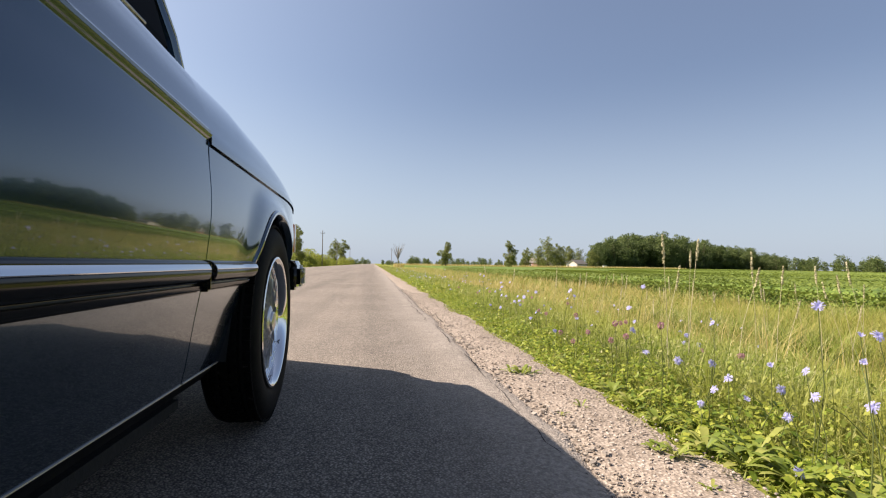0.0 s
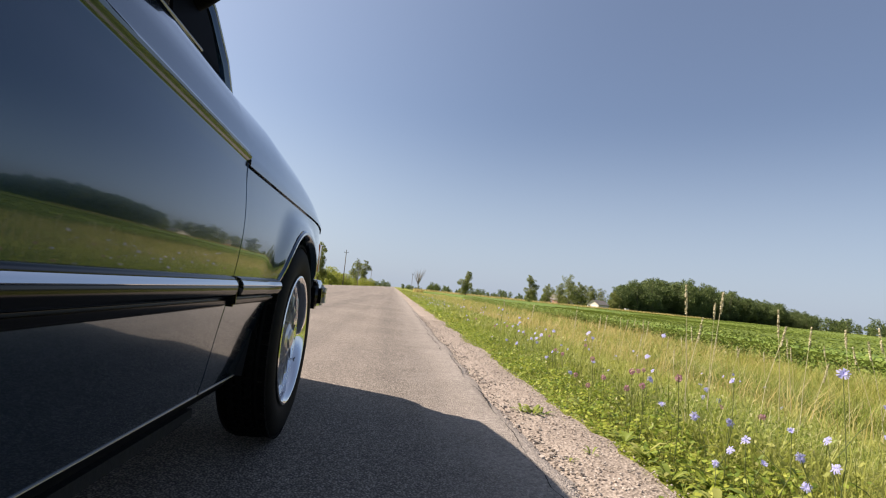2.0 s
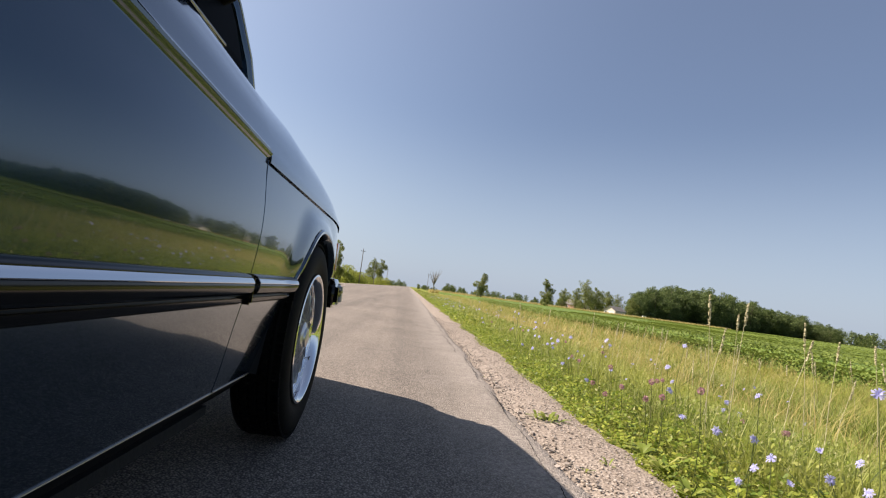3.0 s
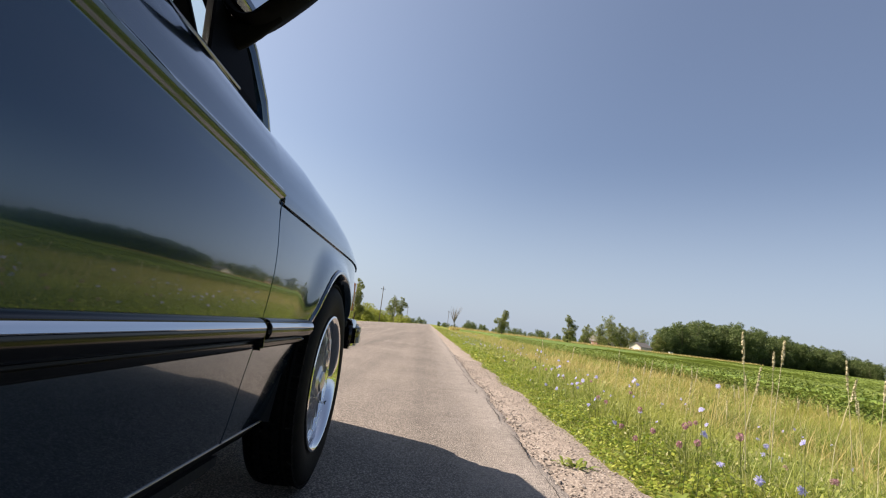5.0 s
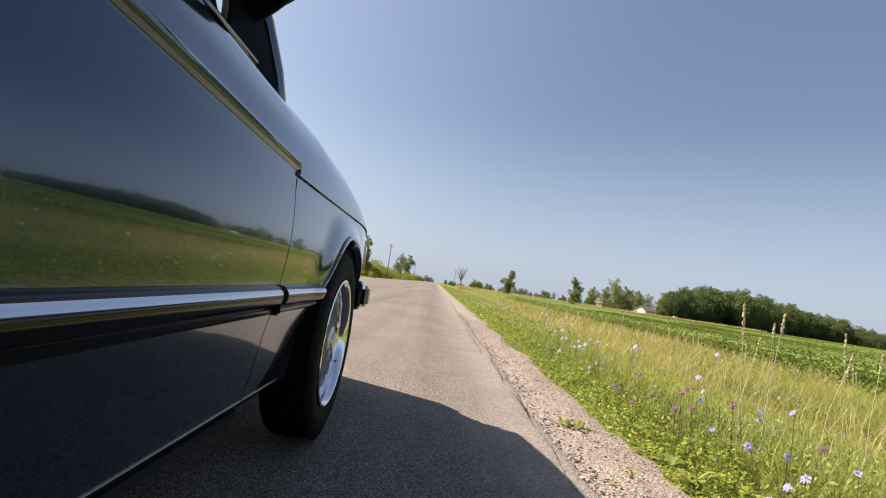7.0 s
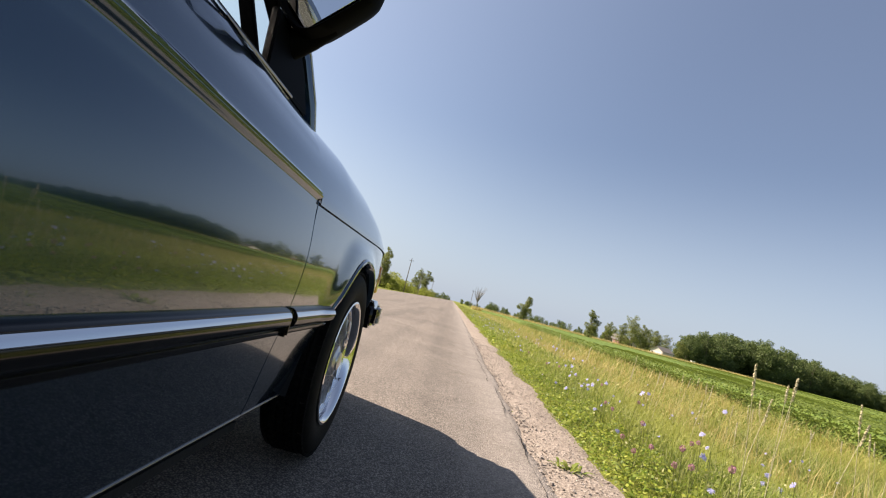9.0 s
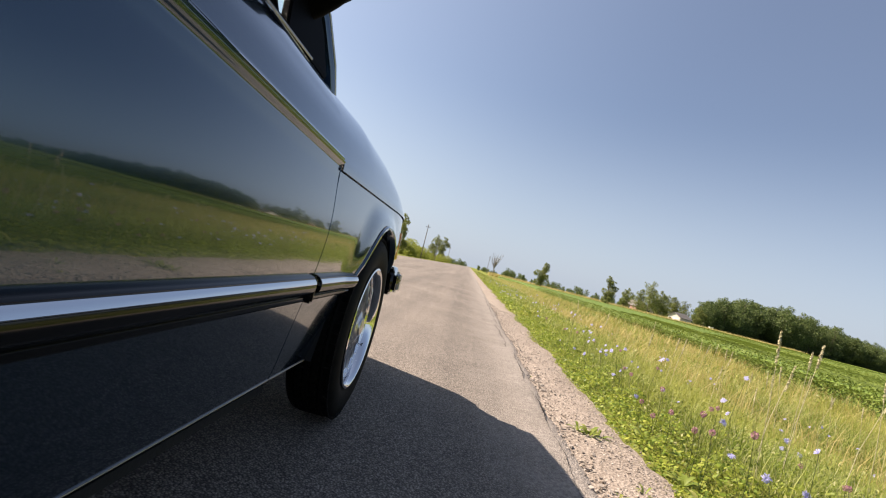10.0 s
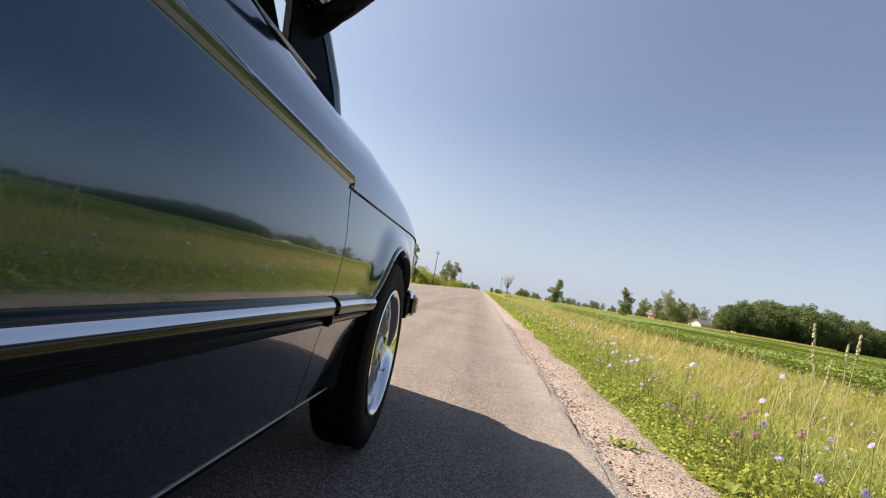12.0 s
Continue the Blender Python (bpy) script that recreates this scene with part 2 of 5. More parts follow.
def grid(points, closed=False):
    """A bmesh from rows of points."""
    bm = bmesh.new()
    rows = [[bm.verts.new(p) for p in row] for row in points]
    n = len(rows[0])
    for a, b in zip(rows, rows[1:]):
        for i in range(n if closed else n - 1):
            j = (i + 1) % n
            bm.faces.new((a[i], a[j], b[j], b[i]))
    bmesh.ops.remove_doubles(bm, verts=bm.verts, dist=1e-5)
    return bm


def box(x0, x1, y0, y1, z0, z1, bevel=0.0, seg=2, bm=None):
    bm = bm or bmesh.new()
    made = bmesh.ops.create_cube(bm, size=1, matrix=Matrix.Translation(((x0 + x1) / 2, (y0 + y1) / 2, (z0 + z1) / 2)) @ Matrix.Diagonal((x1 - x0, y1 - y0, z1 - z0, 1)))
    if bevel:
        edges = list({e for vv in made["verts"] for e in vv.link_edges})
        bmesh.ops.bevel(bm, geom=edges, offset=bevel, segments=seg, affect="EDGES", clamp_overlap=True)
    return bm


def lathe(profile, steps, axis_x=True, centre=(0, 0, 0), closed=True):
    """Turns (along the axle, radius) pairs about the x axis, or (radius, height) about z."""
    rows = []
    for a, r in profile:
        row = []
        for i in range(steps):
            w = 2 * math.pi * i / steps
            p = (a, r * math.cos(w), r * math.sin(w)) if axis_x else (r * math.cos(w), r * math.sin(w), a)
            row.append(Vector(p) + Vector(centre))
        rows.append(row)
    return grid(rows, closed)


def tube(points, radius, sides=8, taper=None):
    rows = []
    pts = [Vector(p) for p in points]
    for i, p in enumerate(pts):
        d = (pts[min(i + 1, len(pts) - 1)] - pts[max(i - 1, 0)]).normalized()
        u = d.cross(Vector((0.31, 0.17, 0.93))).normalized()
        w = d.cross(u)
        r = radius if taper is None else radius + (taper - radius) * i / (len(pts) - 1)
        rows.append([p + (u * math.cos(2 * math.pi * k / sides) + w * math.sin(2 * math.pi * k / sides)) * r for k in range(sides)])
    bm = grid(rows, True)
    bm.verts.ensure_lookup_table()
    bmesh.ops.holes_fill(bm, edges=[e for e in bm.edges if e.is_boundary], sides=sides)
    bmesh.ops.recalc_face_normals(bm, faces=bm.faces)
    return bm


def smooth(a):
    a = np.clip(a, 0, 1)
    return a * a * (3 - 2 * a)


# ---- ground ----
ROAD_L, ROAD_R, GRASS = -7.2, 0.55, 0.92


def edge_wave(y, seed, amp):
    return amp * (noise.noise((y * 0.9, seed, 0)) + 0.6 * noise.noise((y * 3.1, seed, 5)) + 0.4 * noise.noise((y * 9.0, seed, 9)))


def ground_z(x, y=0.0):
    """Road bank, shallow ditch and field, as heights across the road."""
    return float(np.interp(x, [-2500, -40, -14, -9.5, -7.5, 0.3, 0.95, 1.6, 3.8, 5.2, 8.5, 14, 2500], [-0.6, -0.6, -0.5, -0.35, -0.05, -0.02, -0.035, -0.09, -0.42, -0.45, -0.36, -0.38, -0.4]))


ys = sorted(set([-2500, -800, -300, -120, -60, -30, -15] + [round(-8 + 0.5 * i, 2) for i in range(80)] + [32 + 4 * i for i in range(20)] + [120, 160, 220, 300, 450, 700, 1200, 2500]))
xs = sorted(set([-2500, -900, -300, -120, -60, -40, -25, -14, -11, -9.5, -8.5, -7.5, -7, -3, 0, 0.3] + [round(0.7 + 0.25 * i, 2) for i in range(36)] + [10, 12, 14, 18, 25, 40, 70, 120, 200, 320, 500, 900, 2500]))
ground = part("ground", grid([[(x, y, ground_z(x) + (0.03 * noise.noise((x * 0.9, y * 0.9, 3)) if 1.0 < x < 9 and -8 < y < 32 else 0)) for x in xs] for y in ys]), soil)
tagged(ground, "grassy verge soil, shallow ditch and flat farmland", "ground", kind="structure")

ry = [-400, -100, -40, -15] + [round(-6 + 0.1 * i, 2) for i in range(300)] + [24 + i for i in range(60)] + [90, 110, 140, 200, 300, 500, 900, 1600]
rows = []
for y in ry:
    e = ROAD_R + (edge_wave(y, 2.0, 0.045) if -7 < y < 90 else 0)
    rows.append([(x, y, 0.012 * (1 - ((x + 3.3) / 4.0) ** 2) - 0.012) for x in (ROAD_L, -6, -4.5, -3.3, -2, -1, -0.4, 0, 0.25, 0.4)] + [(e - 0.05, y, -0.006), (e - 0.015, y, -0.012 + 0.006 * noise.noise((y * 20, 1, 1))), (e + 0.01, y, -0.022)])
road = tagged(part("road", grid(rows), asphalt), "worn grey chip-seal country road with a crumbling edge", "road", kind="structure")
rows = []
for y in ry:
    w = edge_wave(y, 7.0, 0.09) if -7 < y < 90 else 0
    rows.append([(x, y, z + (0.008 * noise.noise((x * 14, y * 14, 1)) if -7 < y < 24 else 0)) for x, z in ((0.34, -0.034), (0.5, -0.026), (0.62, -0.02), (0.72, -0.018), (0.82, -0.022), (GRASS + w, -0.03), (GRASS + w + 0.12, -0.06))])
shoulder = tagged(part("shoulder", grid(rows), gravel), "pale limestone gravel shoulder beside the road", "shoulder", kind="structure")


# ---- the car ----
CX, HALF = -1.216, 0.85            # centre line and half width
AXLE_F, AXLE_R, ARCH, ARCH_Z = 1.70, -0.925, 0.368, 0.314
NOSE, TAIL = 2.45, -2.10
PZ = [0.18, 0.25, 0.265, 0.30, 0.40, 0.47, 0.51, 0.54, 0.57, 0.60, 0.62, 0.66, 0.70, 0.745, 0.769, 0.779, 0.7815, 0.7845, 0.7885, 0.7915, 0.80, 0.85, 0.90, 0.93, 0.95, 0.97, 1.0]
PI = [0.11, 0.060, 0.050, 0.0425, 0.0270, 0.0148, 0.0095, 0.006, 0.003, 0.001, 0.0, 0.001, 0.005, 0.0098, 0.0102, 0.0026, 0.0019, 0.0060, 0.0050, 0.0086, 0.0112, 0.0252, 0.0485, 0.074, 0.10, 0.13, 0.2]


def inset(y, z):
    """How far the body side lies inside its widest line."""
    p = float(np.interp(z, PZ, PI))
    if y > 1.0315 and 0.7 < z < 0.79:
        p = 0.006 + (z - 0.7) * 0.06
    p += 0.045 * max(0.0, (y - 1.9) / 0.53) ** 2 + 0.06 * max(0.0, (-1.0 - y) / 1.1) ** 2
    p += 0.13 * float(smooth((y - 1.93) / 0.3)) * float(smooth((0.56 - z) / 0.14))
    for ya in (AXLE_F, AXLE_R):
        r = math.hypot(y - ya, z - ARCH_Z)
        p -= 0.020 * float(smooth(1 - (r - ARCH) / 0.115)) * float(smooth((0.77 - z) / 0.08)) * float(smooth((z - 0.43) / 0.14))
    return p


def side_x(side, y, z):
    return CX + side * (HALF - inset(y, z))


def arch_low(y, low):
    """Lower edge of a body panel, cut out round the wheels, with a slanted leg behind each."""
    for ya in (AXLE_F, AXLE_R):
        d = abs(y - ya)
        cut = ARCH_Z + math.sqrt(ARCH * ARCH - d * d) if d < ARCH else low
        back = ya - y
        if 0.30 < back < 0.41:
            cut = max(cut if back < 0.30 else low, 0.265 + (0.41 - back) / 0.11 * 0.262)
        if cut > low:
            return cut
    return low


def arch_curve(ya):
    """The arch's edge from the front foot over the top to the slanted rear leg."""
    pts = [(ya + ARCH * math.cos(w), ARCH_Z + ARCH * math.sin(w)) for w in np.linspace(-0.18, math.pi - 0.617, 50)]
    y0, z0 = pts[-1]
    return pts + [(y0 + (ya - 0.409 - y0) * q, z0 + (0.266 - z0) * q) for q in np.linspace(0.08, 1, 12)]


def columns(y0, y1, step=0.04):
    cols = set(np.linspace(y0, y1, max(3, int((y1 - y0) / step))).round(4))
    for ya in (AXLE_F, AXLE_R):
        for i in range(49):
            c = round(ya + ARCH * 1.0005 * math.cos(math.pi * i / 48), 4)
            if y0 < c < y1:
                cols.add(c)
    return sorted(cols)


def lift(y, z):
    """The shoulder line climbs slightly towards the back."""
    return 0.016 * float(np.clip((1.03 - y) / 0.6, 0, 1.2)) * float(smooth((z - 0.55) / 0.2))


def side_panel(side, y0, y1, low, top, slant=0.0):
    """One sheet of the body side with its edges turned in."""
    zz = sorted({z for z in [0.25, 0.258, 0.265, 0.275, 0.3, 0.33, 0.36, 0.4, 0.45, 0.5, 0.525, 0.54, 0.555, 0.57, 0.585, 0.6, 0.615, 0.64, 0.67, 0.7, 0.72, 0.735, 0.745, 0.7505, 0.758, 0.765, 0.7685, 0.7695, 0.773, 0.779, 0.7803, 0.7815, 0.783, 0.7845, 0.7865, 0.7885, 0.790, 0.7915, 0.796, 0.80, 0.81, 0.83, 0.85, 0.87, 0.885, 0.90, 0.915, 0.93, 0.94, 0.95, 0.955] if low < z < top} | {low, top})
    rows = []
    for y in columns(y0, y1):
        lo = arch_low(y, low)
        row = []
        for z in zz:
            z2 = max(z, lo)
            yy = y + slant * (z2 - 0.5)
            row.append((side_x(side, yy, z2), yy, z2 + lift(yy, z2)))
        rows.append(row)
    bm = grid(rows)
    if side < 0:
        bmesh.ops.reverse_faces(bm, faces=bm.faces)
    rim = [e for e in bm.edges if e.is_boundary]
    made = bmesh.ops.extrude_edge_only(bm, edges=rim)
    inner = [g for g in made["geom"] if isinstance(g, bmesh.types.BMVert)]
    bmesh.ops.translate(bm, verts=inner, vec=(-side * 0.018, 0, 0))
    bmesh.ops.bevel(bm, geom=[e for e in rim if e.is_valid], offset=0.0009, segments=1, affect="EDGES")
    bmesh.ops.recalc_face_normals(bm, faces=bm.faces)
    return bm


car = thing("car", (CX, 0.4, 0), "dark blue-grey metallic sedan with chrome trim parked on the road", "car")
SHUT = lambda y: float(np.interp(y, [-2.2, 1.03, 2.43], [0.774, 0.774, 0.7735]))
for side in (1, -1):
    fender = part("front_fender", side_panel(side, 1.0335, NOSE - 0.01, 0.265, 0.768), paint, car)
    door = part("front_door", side_panel(side, -0.02, 1.0295, 0.265, 0.955), paint, car)
    rear_door = part("rear_door", side_panel(side, -0.86, -0.026, 0.265, 0.955), paint, car)
    part("rear_fender", side_panel(side, TAIL, -0.866, 0.265, 0.955), paint, car)
    # rocker and its bright strip
    part("sill", grid([[(CX + side * (HALF - i), y, z) for z, i in ((0.150, 0.32), (0.158, 0.24), (0.172, 0.18), (0.190, 0.135), (0.215, 0.098), (0.240, 0.074), (0.258, 0.062))] for y in np.linspace(-0.53, 1.300, 24)]), sill_black, car, "satin black sill")
    for y0, y1 in ((-0.5, -0.03), (-0.02, 1.03), (1.04, 1.288)):
        rows = [[(side_x(side, y, z) + side * o, y, z) for z, o in ((0.2618, -0.002), (0.2625, 0.002), (0.2642, 0.003), (0.2658, 0.002), (0.2665, -0.002))] for y in np.linspace(y0, y1, 16)]
        part("sill_strip", grid(rows), satin, car, "thin bright metal strip")
    # bumper-height moulding: chrome bead over black rubber
    for y0, y1 in ((AXLE_R + ARCH + 0.01, -0.034), (-0.014, 1.0), (1.04, AXLE_F - 0.329)):
        ycol = np.linspace(y0, y1, 20)
        prof = [(0.4545, -0.004), (0.4555, 0.0035), (0.4585, 0.004), (0.4590, 0.0105), (0.4620, 0.0125), (0.4690, 0.0130), (0.4705, 0.0115), (0.4710, 0.006), (0.4735, 0.006), (0.4745, 0.013), (0.478, 0.019), (0.483, 0.0225), (0.489, 0.0245), (0.4955, 0.0248), (0.5005, 0.0228), (0.5012, 0.016)]
        strip = part("moulding", grid([[(side_x(side, y, z) + side * o, y, z) for z, o in prof] for y in ycol]), rubber, car, "black rubber side moulding")
        prof = [(0.5008, 0.018), (0.5014, 0.0236), (0.5026, 0.0238), (0.506, 0.0218), (0.5095, 0.0192), (0.5120, 0.0165), (0.5124, 0.012)]
        lip_prof = [(0.5122, 0.0150), (0.5135, 0.0150), (0.5165, 0.0125), (0.5190, 0.006), (0.5200, -0.002)]
        part("upper_lip", grid([[(side_x(side, y, z) + side * o, y, z) for z, o in lip_prof] for y in ycol]), rubber, strip, "thin black lip")
        part("bead", grid([[(side_x(side, y, z) + side * o, y, z) for z, o in prof] for y in ycol]), chrome, strip, "chrome bead")
    part("moulding_cap", box(*sorted((side_x(side, 1, 0.5) - side * 0.004, side_x(side, 1, 0.5) + side * 0.020)), 1.003, 1.016, 0.456, 0.518, 0.005), rubber, car, "black rubber end cap")
    # wheel arches: turned lip and dark liner
    for ya in (AXLE_F, AXLE_R):
        curve = arch_curve(ya)
        rows = []
        for i, (y, z) in enumerate(curve[:52]):
            (ya0, za0), (ya1, za1) = curve[max(i - 1, 0)], curve[min(i + 1, len(curve) - 1)]
            nrm = Vector((za1 - za0, ya0 - ya1)).normalized()
            row = []
            for r, o in ((0.010, 0.001), (0.004, 0.0065), (-0.004, 0.006), (-0.008, 0.0), (-0.008, -0.04)):
                row.append((side_x(side, y + nrm.x * 0.002, max(0.27, z + nrm.y * 0.002)) + side * o, y + nrm.x * r, z + nrm.y * r))
            rows.append(row)
        part("arch_lip", grid(rows), paint, car)
        rows = []
        for y, z in curve:
            out = (Vector((y, z)) - Vector((ya, ARCH_Z))).normalized() * 0.014
            rows.append([(CX + side * x, y + out.x, z + out.y) for x in (HALF - 0.03, HALF - 0.3)])
        part("wheel_liner", grid(rows), underside, car, "black wheel-arch liner")

# clamshell bonnet down to the shoulder line
SH_Q = [0.0, 0.1, 0.25, 0.42, 0.56, 0.70, 0.80, 0.88, 0.95, 1.0]
SH_I = [0.004, 0.010, 0.018, 0.028, 0.040, 0.055, 0.068, 0.080, 0.093, 0.105]


def bonnet_row(y, drop=0.0):
    s0 = SHUT(y)
    hs = float(np.interp(y, [1.03, 1.4, 1.8, 2.15, 2.43], [0.180, 0.186, 0.164, 0.120, 0.060]))
    taper = 0.045 * max(0.0, (y - 1.9) / 0.53) ** 2
    right = [(HALF - taper - i, s0 + hs * q) for q, i in zip(SH_Q, SH_I)]
    w, top = right[-1][0], right[-1][1]
    right += [(w - 0.03, top + 0.012), (w - 0.08, top + 0.021), (w - 0.16, top + 0.028), (w * 0.55, top + 0.034), (w * 0.25, top + 0.038), (0, top + 0.039)]
    pts = [(CX + x, y, z - drop) for x, z in right]
    return pts + [(2 * CX - x, y, z) for x, y, z in pts[-2::-1]]


rows = [bonnet_row(y) for y in np.linspace(1.0335, NOSE - 0.03, 34)]
rows += [bonnet_row(NOSE - 0.018, 0.004), bonnet_row(NOSE - 0.008, 0.012)]
bm = grid(rows)
rim = [e for e in bm.edges if e.is_boundary]
made = bmesh.ops.extrude_edge_only(bm, edges=rim)
bmesh.ops.translate(bm, verts=[g for g in made["geom"] if isinstance(g, bmesh.types.BMVert)], vec=(0, 0, -0.012))
bmesh.ops.recalc_face_normals(bm, faces=bm.faces)
part("bonnet", bm, paint, car)
# inner body behind the panel gaps
part("floor_pan", box(CX - 0.56, CX + 0.56, -2.0, NOSE - 0.06, 0.15, 0.74, 0.03), underside, car, "dark floor structure")
part("floor_panel", box(CX - 0.72, CX + 0.72, -0.53, 1.27, 0.138, 0.20, 0.02), underside, car, "dark floor panel")
part("door_core", box(CX - 0.785, CX + 0.785, AXLE_R + 0.39, AXLE_F - 0.46, 0.26, 0.90, 0.03), underside, car, "dark inner structure")
part("nose_core", box(CX - 0.72, CX + 0.72, AXLE_F + 0.42, NOSE - 0.035, 0.19, 0.775, 0.02), underside, car, "dark nose structure")

# greenhouse
BELT, ROOF_Z = 0.955, 1.36


def rail(y):
    """Half width and height of the roof rail."""
    return 0.585 + 0.01 * math.cos(y), float(np.interp(y, [-1.25, -0.9, -0.3, 0.5, 0.72], [1.30, 1.335, 1.352, 1.342, 1.325]))


rows = []
for y in np.linspace(-1.25, 0.72, 24):
    w, z = rail(y)
    half = [(w + 0.012, z - 0.02), (w + 0.01, z), (w - 0.015, z + 0.018), (w - 0.07, z + 0.032), (w * 0.6, z + 0.05), (w * 0.3, z + 0.057), (0, z + 0.059)]
    rows.append([(CX + x, y, h) for x, h in half] + [(CX - x, y, h) for x, h in half[-2::-1]])
part("roof", grid(rows), paint, car)
mirror_glass = shader("mirror_glass", (0.9, 0.9, 0.9), 0.02, 1.0)
red_lens = shader("red_lens", (0.4, 0.01, 0.01), 0.2, 0, 1.0)


def pane(corners, thick=0.004, name="window", n=8):
    """A slightly curved pane between four corners."""
    a, b, c, d = [Vector(p) for p in corners]
    nrm = (b - a).cross(d - a).normalized()
    rows = []
    for i in range(n + 1):
        u = i / n
        rows.append([(a.lerp(b, u)).lerp(d.lerp(c, u), j / n) + nrm * 0.02 * (1 - (2 * u - 1) ** 2) for j in range(n + 1)])
    return grid(rows)


def rail_bar(points, wide, deep, up):
    """A flat bar bent along several points."""
    pts = [Vector(p) for p in points]
    rows = []
    for i, p in enumerate(pts):
        d = (pts[min(i + 1, len(pts) - 1)] - pts[max(i - 1, 0)]).normalized()
        u = Vector(up)
        u = (u - d * u.dot(d)).normalized()
        w = d.cross(u)
        rows.append([p + u * (wide / 2) * a + w * (deep / 2) * b for a, b in ((1, 0.6), (0.6, 1), (-1, 1), (-1, -1), (0.6, -1), (1, -0.6))])
    bm = grid(rows, True)
    bmesh.ops.recalc_face_normals(bm, faces=bm.faces)
    return bm


def bar(p, q, wide, deep, up=(0, 0, 1), bevel=0.004):
    """A straight flat bar from p to q."""
    p, q = Vector(p), Vector(q)
    d = q - p
    zdir = d.normalized()
    xdir = Vector(up).cross(zdir).normalized()
    m = Matrix((xdir, zdir.cross(xdir), zdir)).transposed().to_4x4()
    bm = box(-wide / 2, wide / 2, -deep / 2, deep / 2, -d.length / 2, d.length / 2, bevel)
    bmesh.ops.transform(bm, matrix=Matrix.Translation((p + q) / 2) @ m, verts=bm.verts)
    return bm


windscreen = part("windscreen", pane([(CX + 0.69, 1.15, 0.965), (CX - 0.69, 1.15, 0.965), (CX - 0.555, 0.73, 1.345), (CX + 0.555, 0.73, 1.345)]), glass, car, "clear windscreen")
rear_screen = part("rear_window", pane([(CX - 0.66, -1.75, 0.965), (CX + 0.66, -1.75, 0.965), (CX + 0.56, -1.25, 1.315), (CX - 0.56, -1.25, 1.315)]), glass, car, "clear rear window")
for p in (windscreen, rear_screen):
    p.visible_shadow = False
part("cowl", grid([[(CX + x, y, 0.953 - 0.012 * (x / 0.7) ** 2 + dz) for x in np.linspace(-0.735, 0.735, 17)] for y, dz in ((1.03, 0.012), (1.08, 0.014), (1.15, 0.008), (1.17, -0.02))]), paint, car)
part("boot_lid", grid([[(CX + x * (0.76 - 0.05 * t), -1.72 - 0.4 * t, 0.955 - 0.03 * t * t - 0.04 * x ** 4 - (0.3 if t > 1.0 else 0)) for x in np.linspace(-1, 1, 15)] for t in (0, 0.25, 0.5, 0.75, 0.95, 1.0, 1.01)]), paint, car)
part("tail_panel", box(CX - 0.74, CX + 0.74, TAIL - 0.03, TAIL + 0.03, 0.3, 0.93, 0.02), paint, car)
for x in (-0.55, 0.55):
    part("tail_lamp", box(CX + x - 0.19, CX + x + 0.19, TAIL - 0.05, TAIL - 0.02, 0.68, 0.82, 0.008), red_lens, car, "red tail lamp")
for side in (1, -1):
    s = lambda x, y, z: (CX + side * x, y, z)
    path = [(0.736, 1.135, 0.93), (0.732, 1.085, 1.0), (0.716, 1.02, 1.085), (0.675, 0.90, 1.21), (0.592, 0.72, 1.345)]
    pillar = part("front_pillar", rail_bar([s(*p) for p in path], 0.036, 0.05, (side, 0, 0.3)), paint, car)
    part("drip_moulding", rail_bar([s(x + 0.016, y - 0.005, z + 0.008) for x, y, z in path], 0.007, 0.008, (side, 0, 0.3)), satin, pillar, "bright drip moulding")
    part("centre_pillar", bar(s(0.735, -0.05, 0.94), s(0.592, -0.1, 1.345), 0.02, 0.075, (side, 0, 0)), plastic, car, "black door pillar")
    part("rear_pillar", bar(s(0.72, -1.72, 0.945), s(0.585, -1.2, 1.335), 0.05, 0.10, (side, 0, 0.3)), paint, car)
    part("rear_quarter_pillar", bar(s(0.735, -0.88, 0.94), s(0.595, -0.95, 1.335), 0.03, 0.06, (side, 0, 0)), paint, car)
    for y0, y1, t0, t1 in ((0.97, -0.02, 0.69, -0.07), (-0.08, -0.86, -0.12, -0.93), (-0.9, -1.6, -0.97, -1.2)):
        win = part("side_window", pane([s(0.74, y0, BELT), s(0.74, y1, BELT), s(0.598, t1, 1.335), s(0.598, t0, 1.335)][::side]), glass, car, "lightly tinted side window")
        win.visible_shadow = False
    # bright line and black seal along the window sill
    part("window_seal", grid([[(CX + side * x, y, z) for x, z in ((0.765, 0.945), (0.764, 0.956), (0.757, 0.962), (0.744, 0.962), (0.738, 0.95))] for y in np.linspace(-1.7, 0.995, 30)]), plastic, car, "black window seal")
    part("window_trim", grid([[(CX + side * x, y, z) for x, z in ((0.766, 0.947), (0.7675, 0.949), (0.7665, 0.952), (0.763, 0.953))] for y in np.linspace(-1.7, 0.90, 30)]), satin, car, "bright window trim")
    part("window_frame", bar(s(0.738, 0.985, 0.975), s(0.602, 0.69, 1.337), 0.018, 0.03, (side, 0, 0.3)), plastic, car, "black window frame")
    # door mirror on a black foot
    sail = [s(x, y, z) for x, y, z in ((0.744, 1.02, 0.948), (0.744, 0.77, 0.952), (0.705, 0.83, 1.10), (0.712, 0.945, 1.09), (0.728, 0.985, 1.035))]
    bm = bmesh.new()
    bm.faces.new([bm.verts.new(p) for p in sail])
    made = bmesh.ops.extrude_face_region(bm, geom=list(bm.faces))
    bmesh.ops.translate(bm, verts=[g for g in made["geom"] if isinstance(g, bmesh.types.BMVert)], vec=(side * 0.018, 0, 0))
    bmesh.ops.recalc_face_normals(bm, faces=bm.faces)
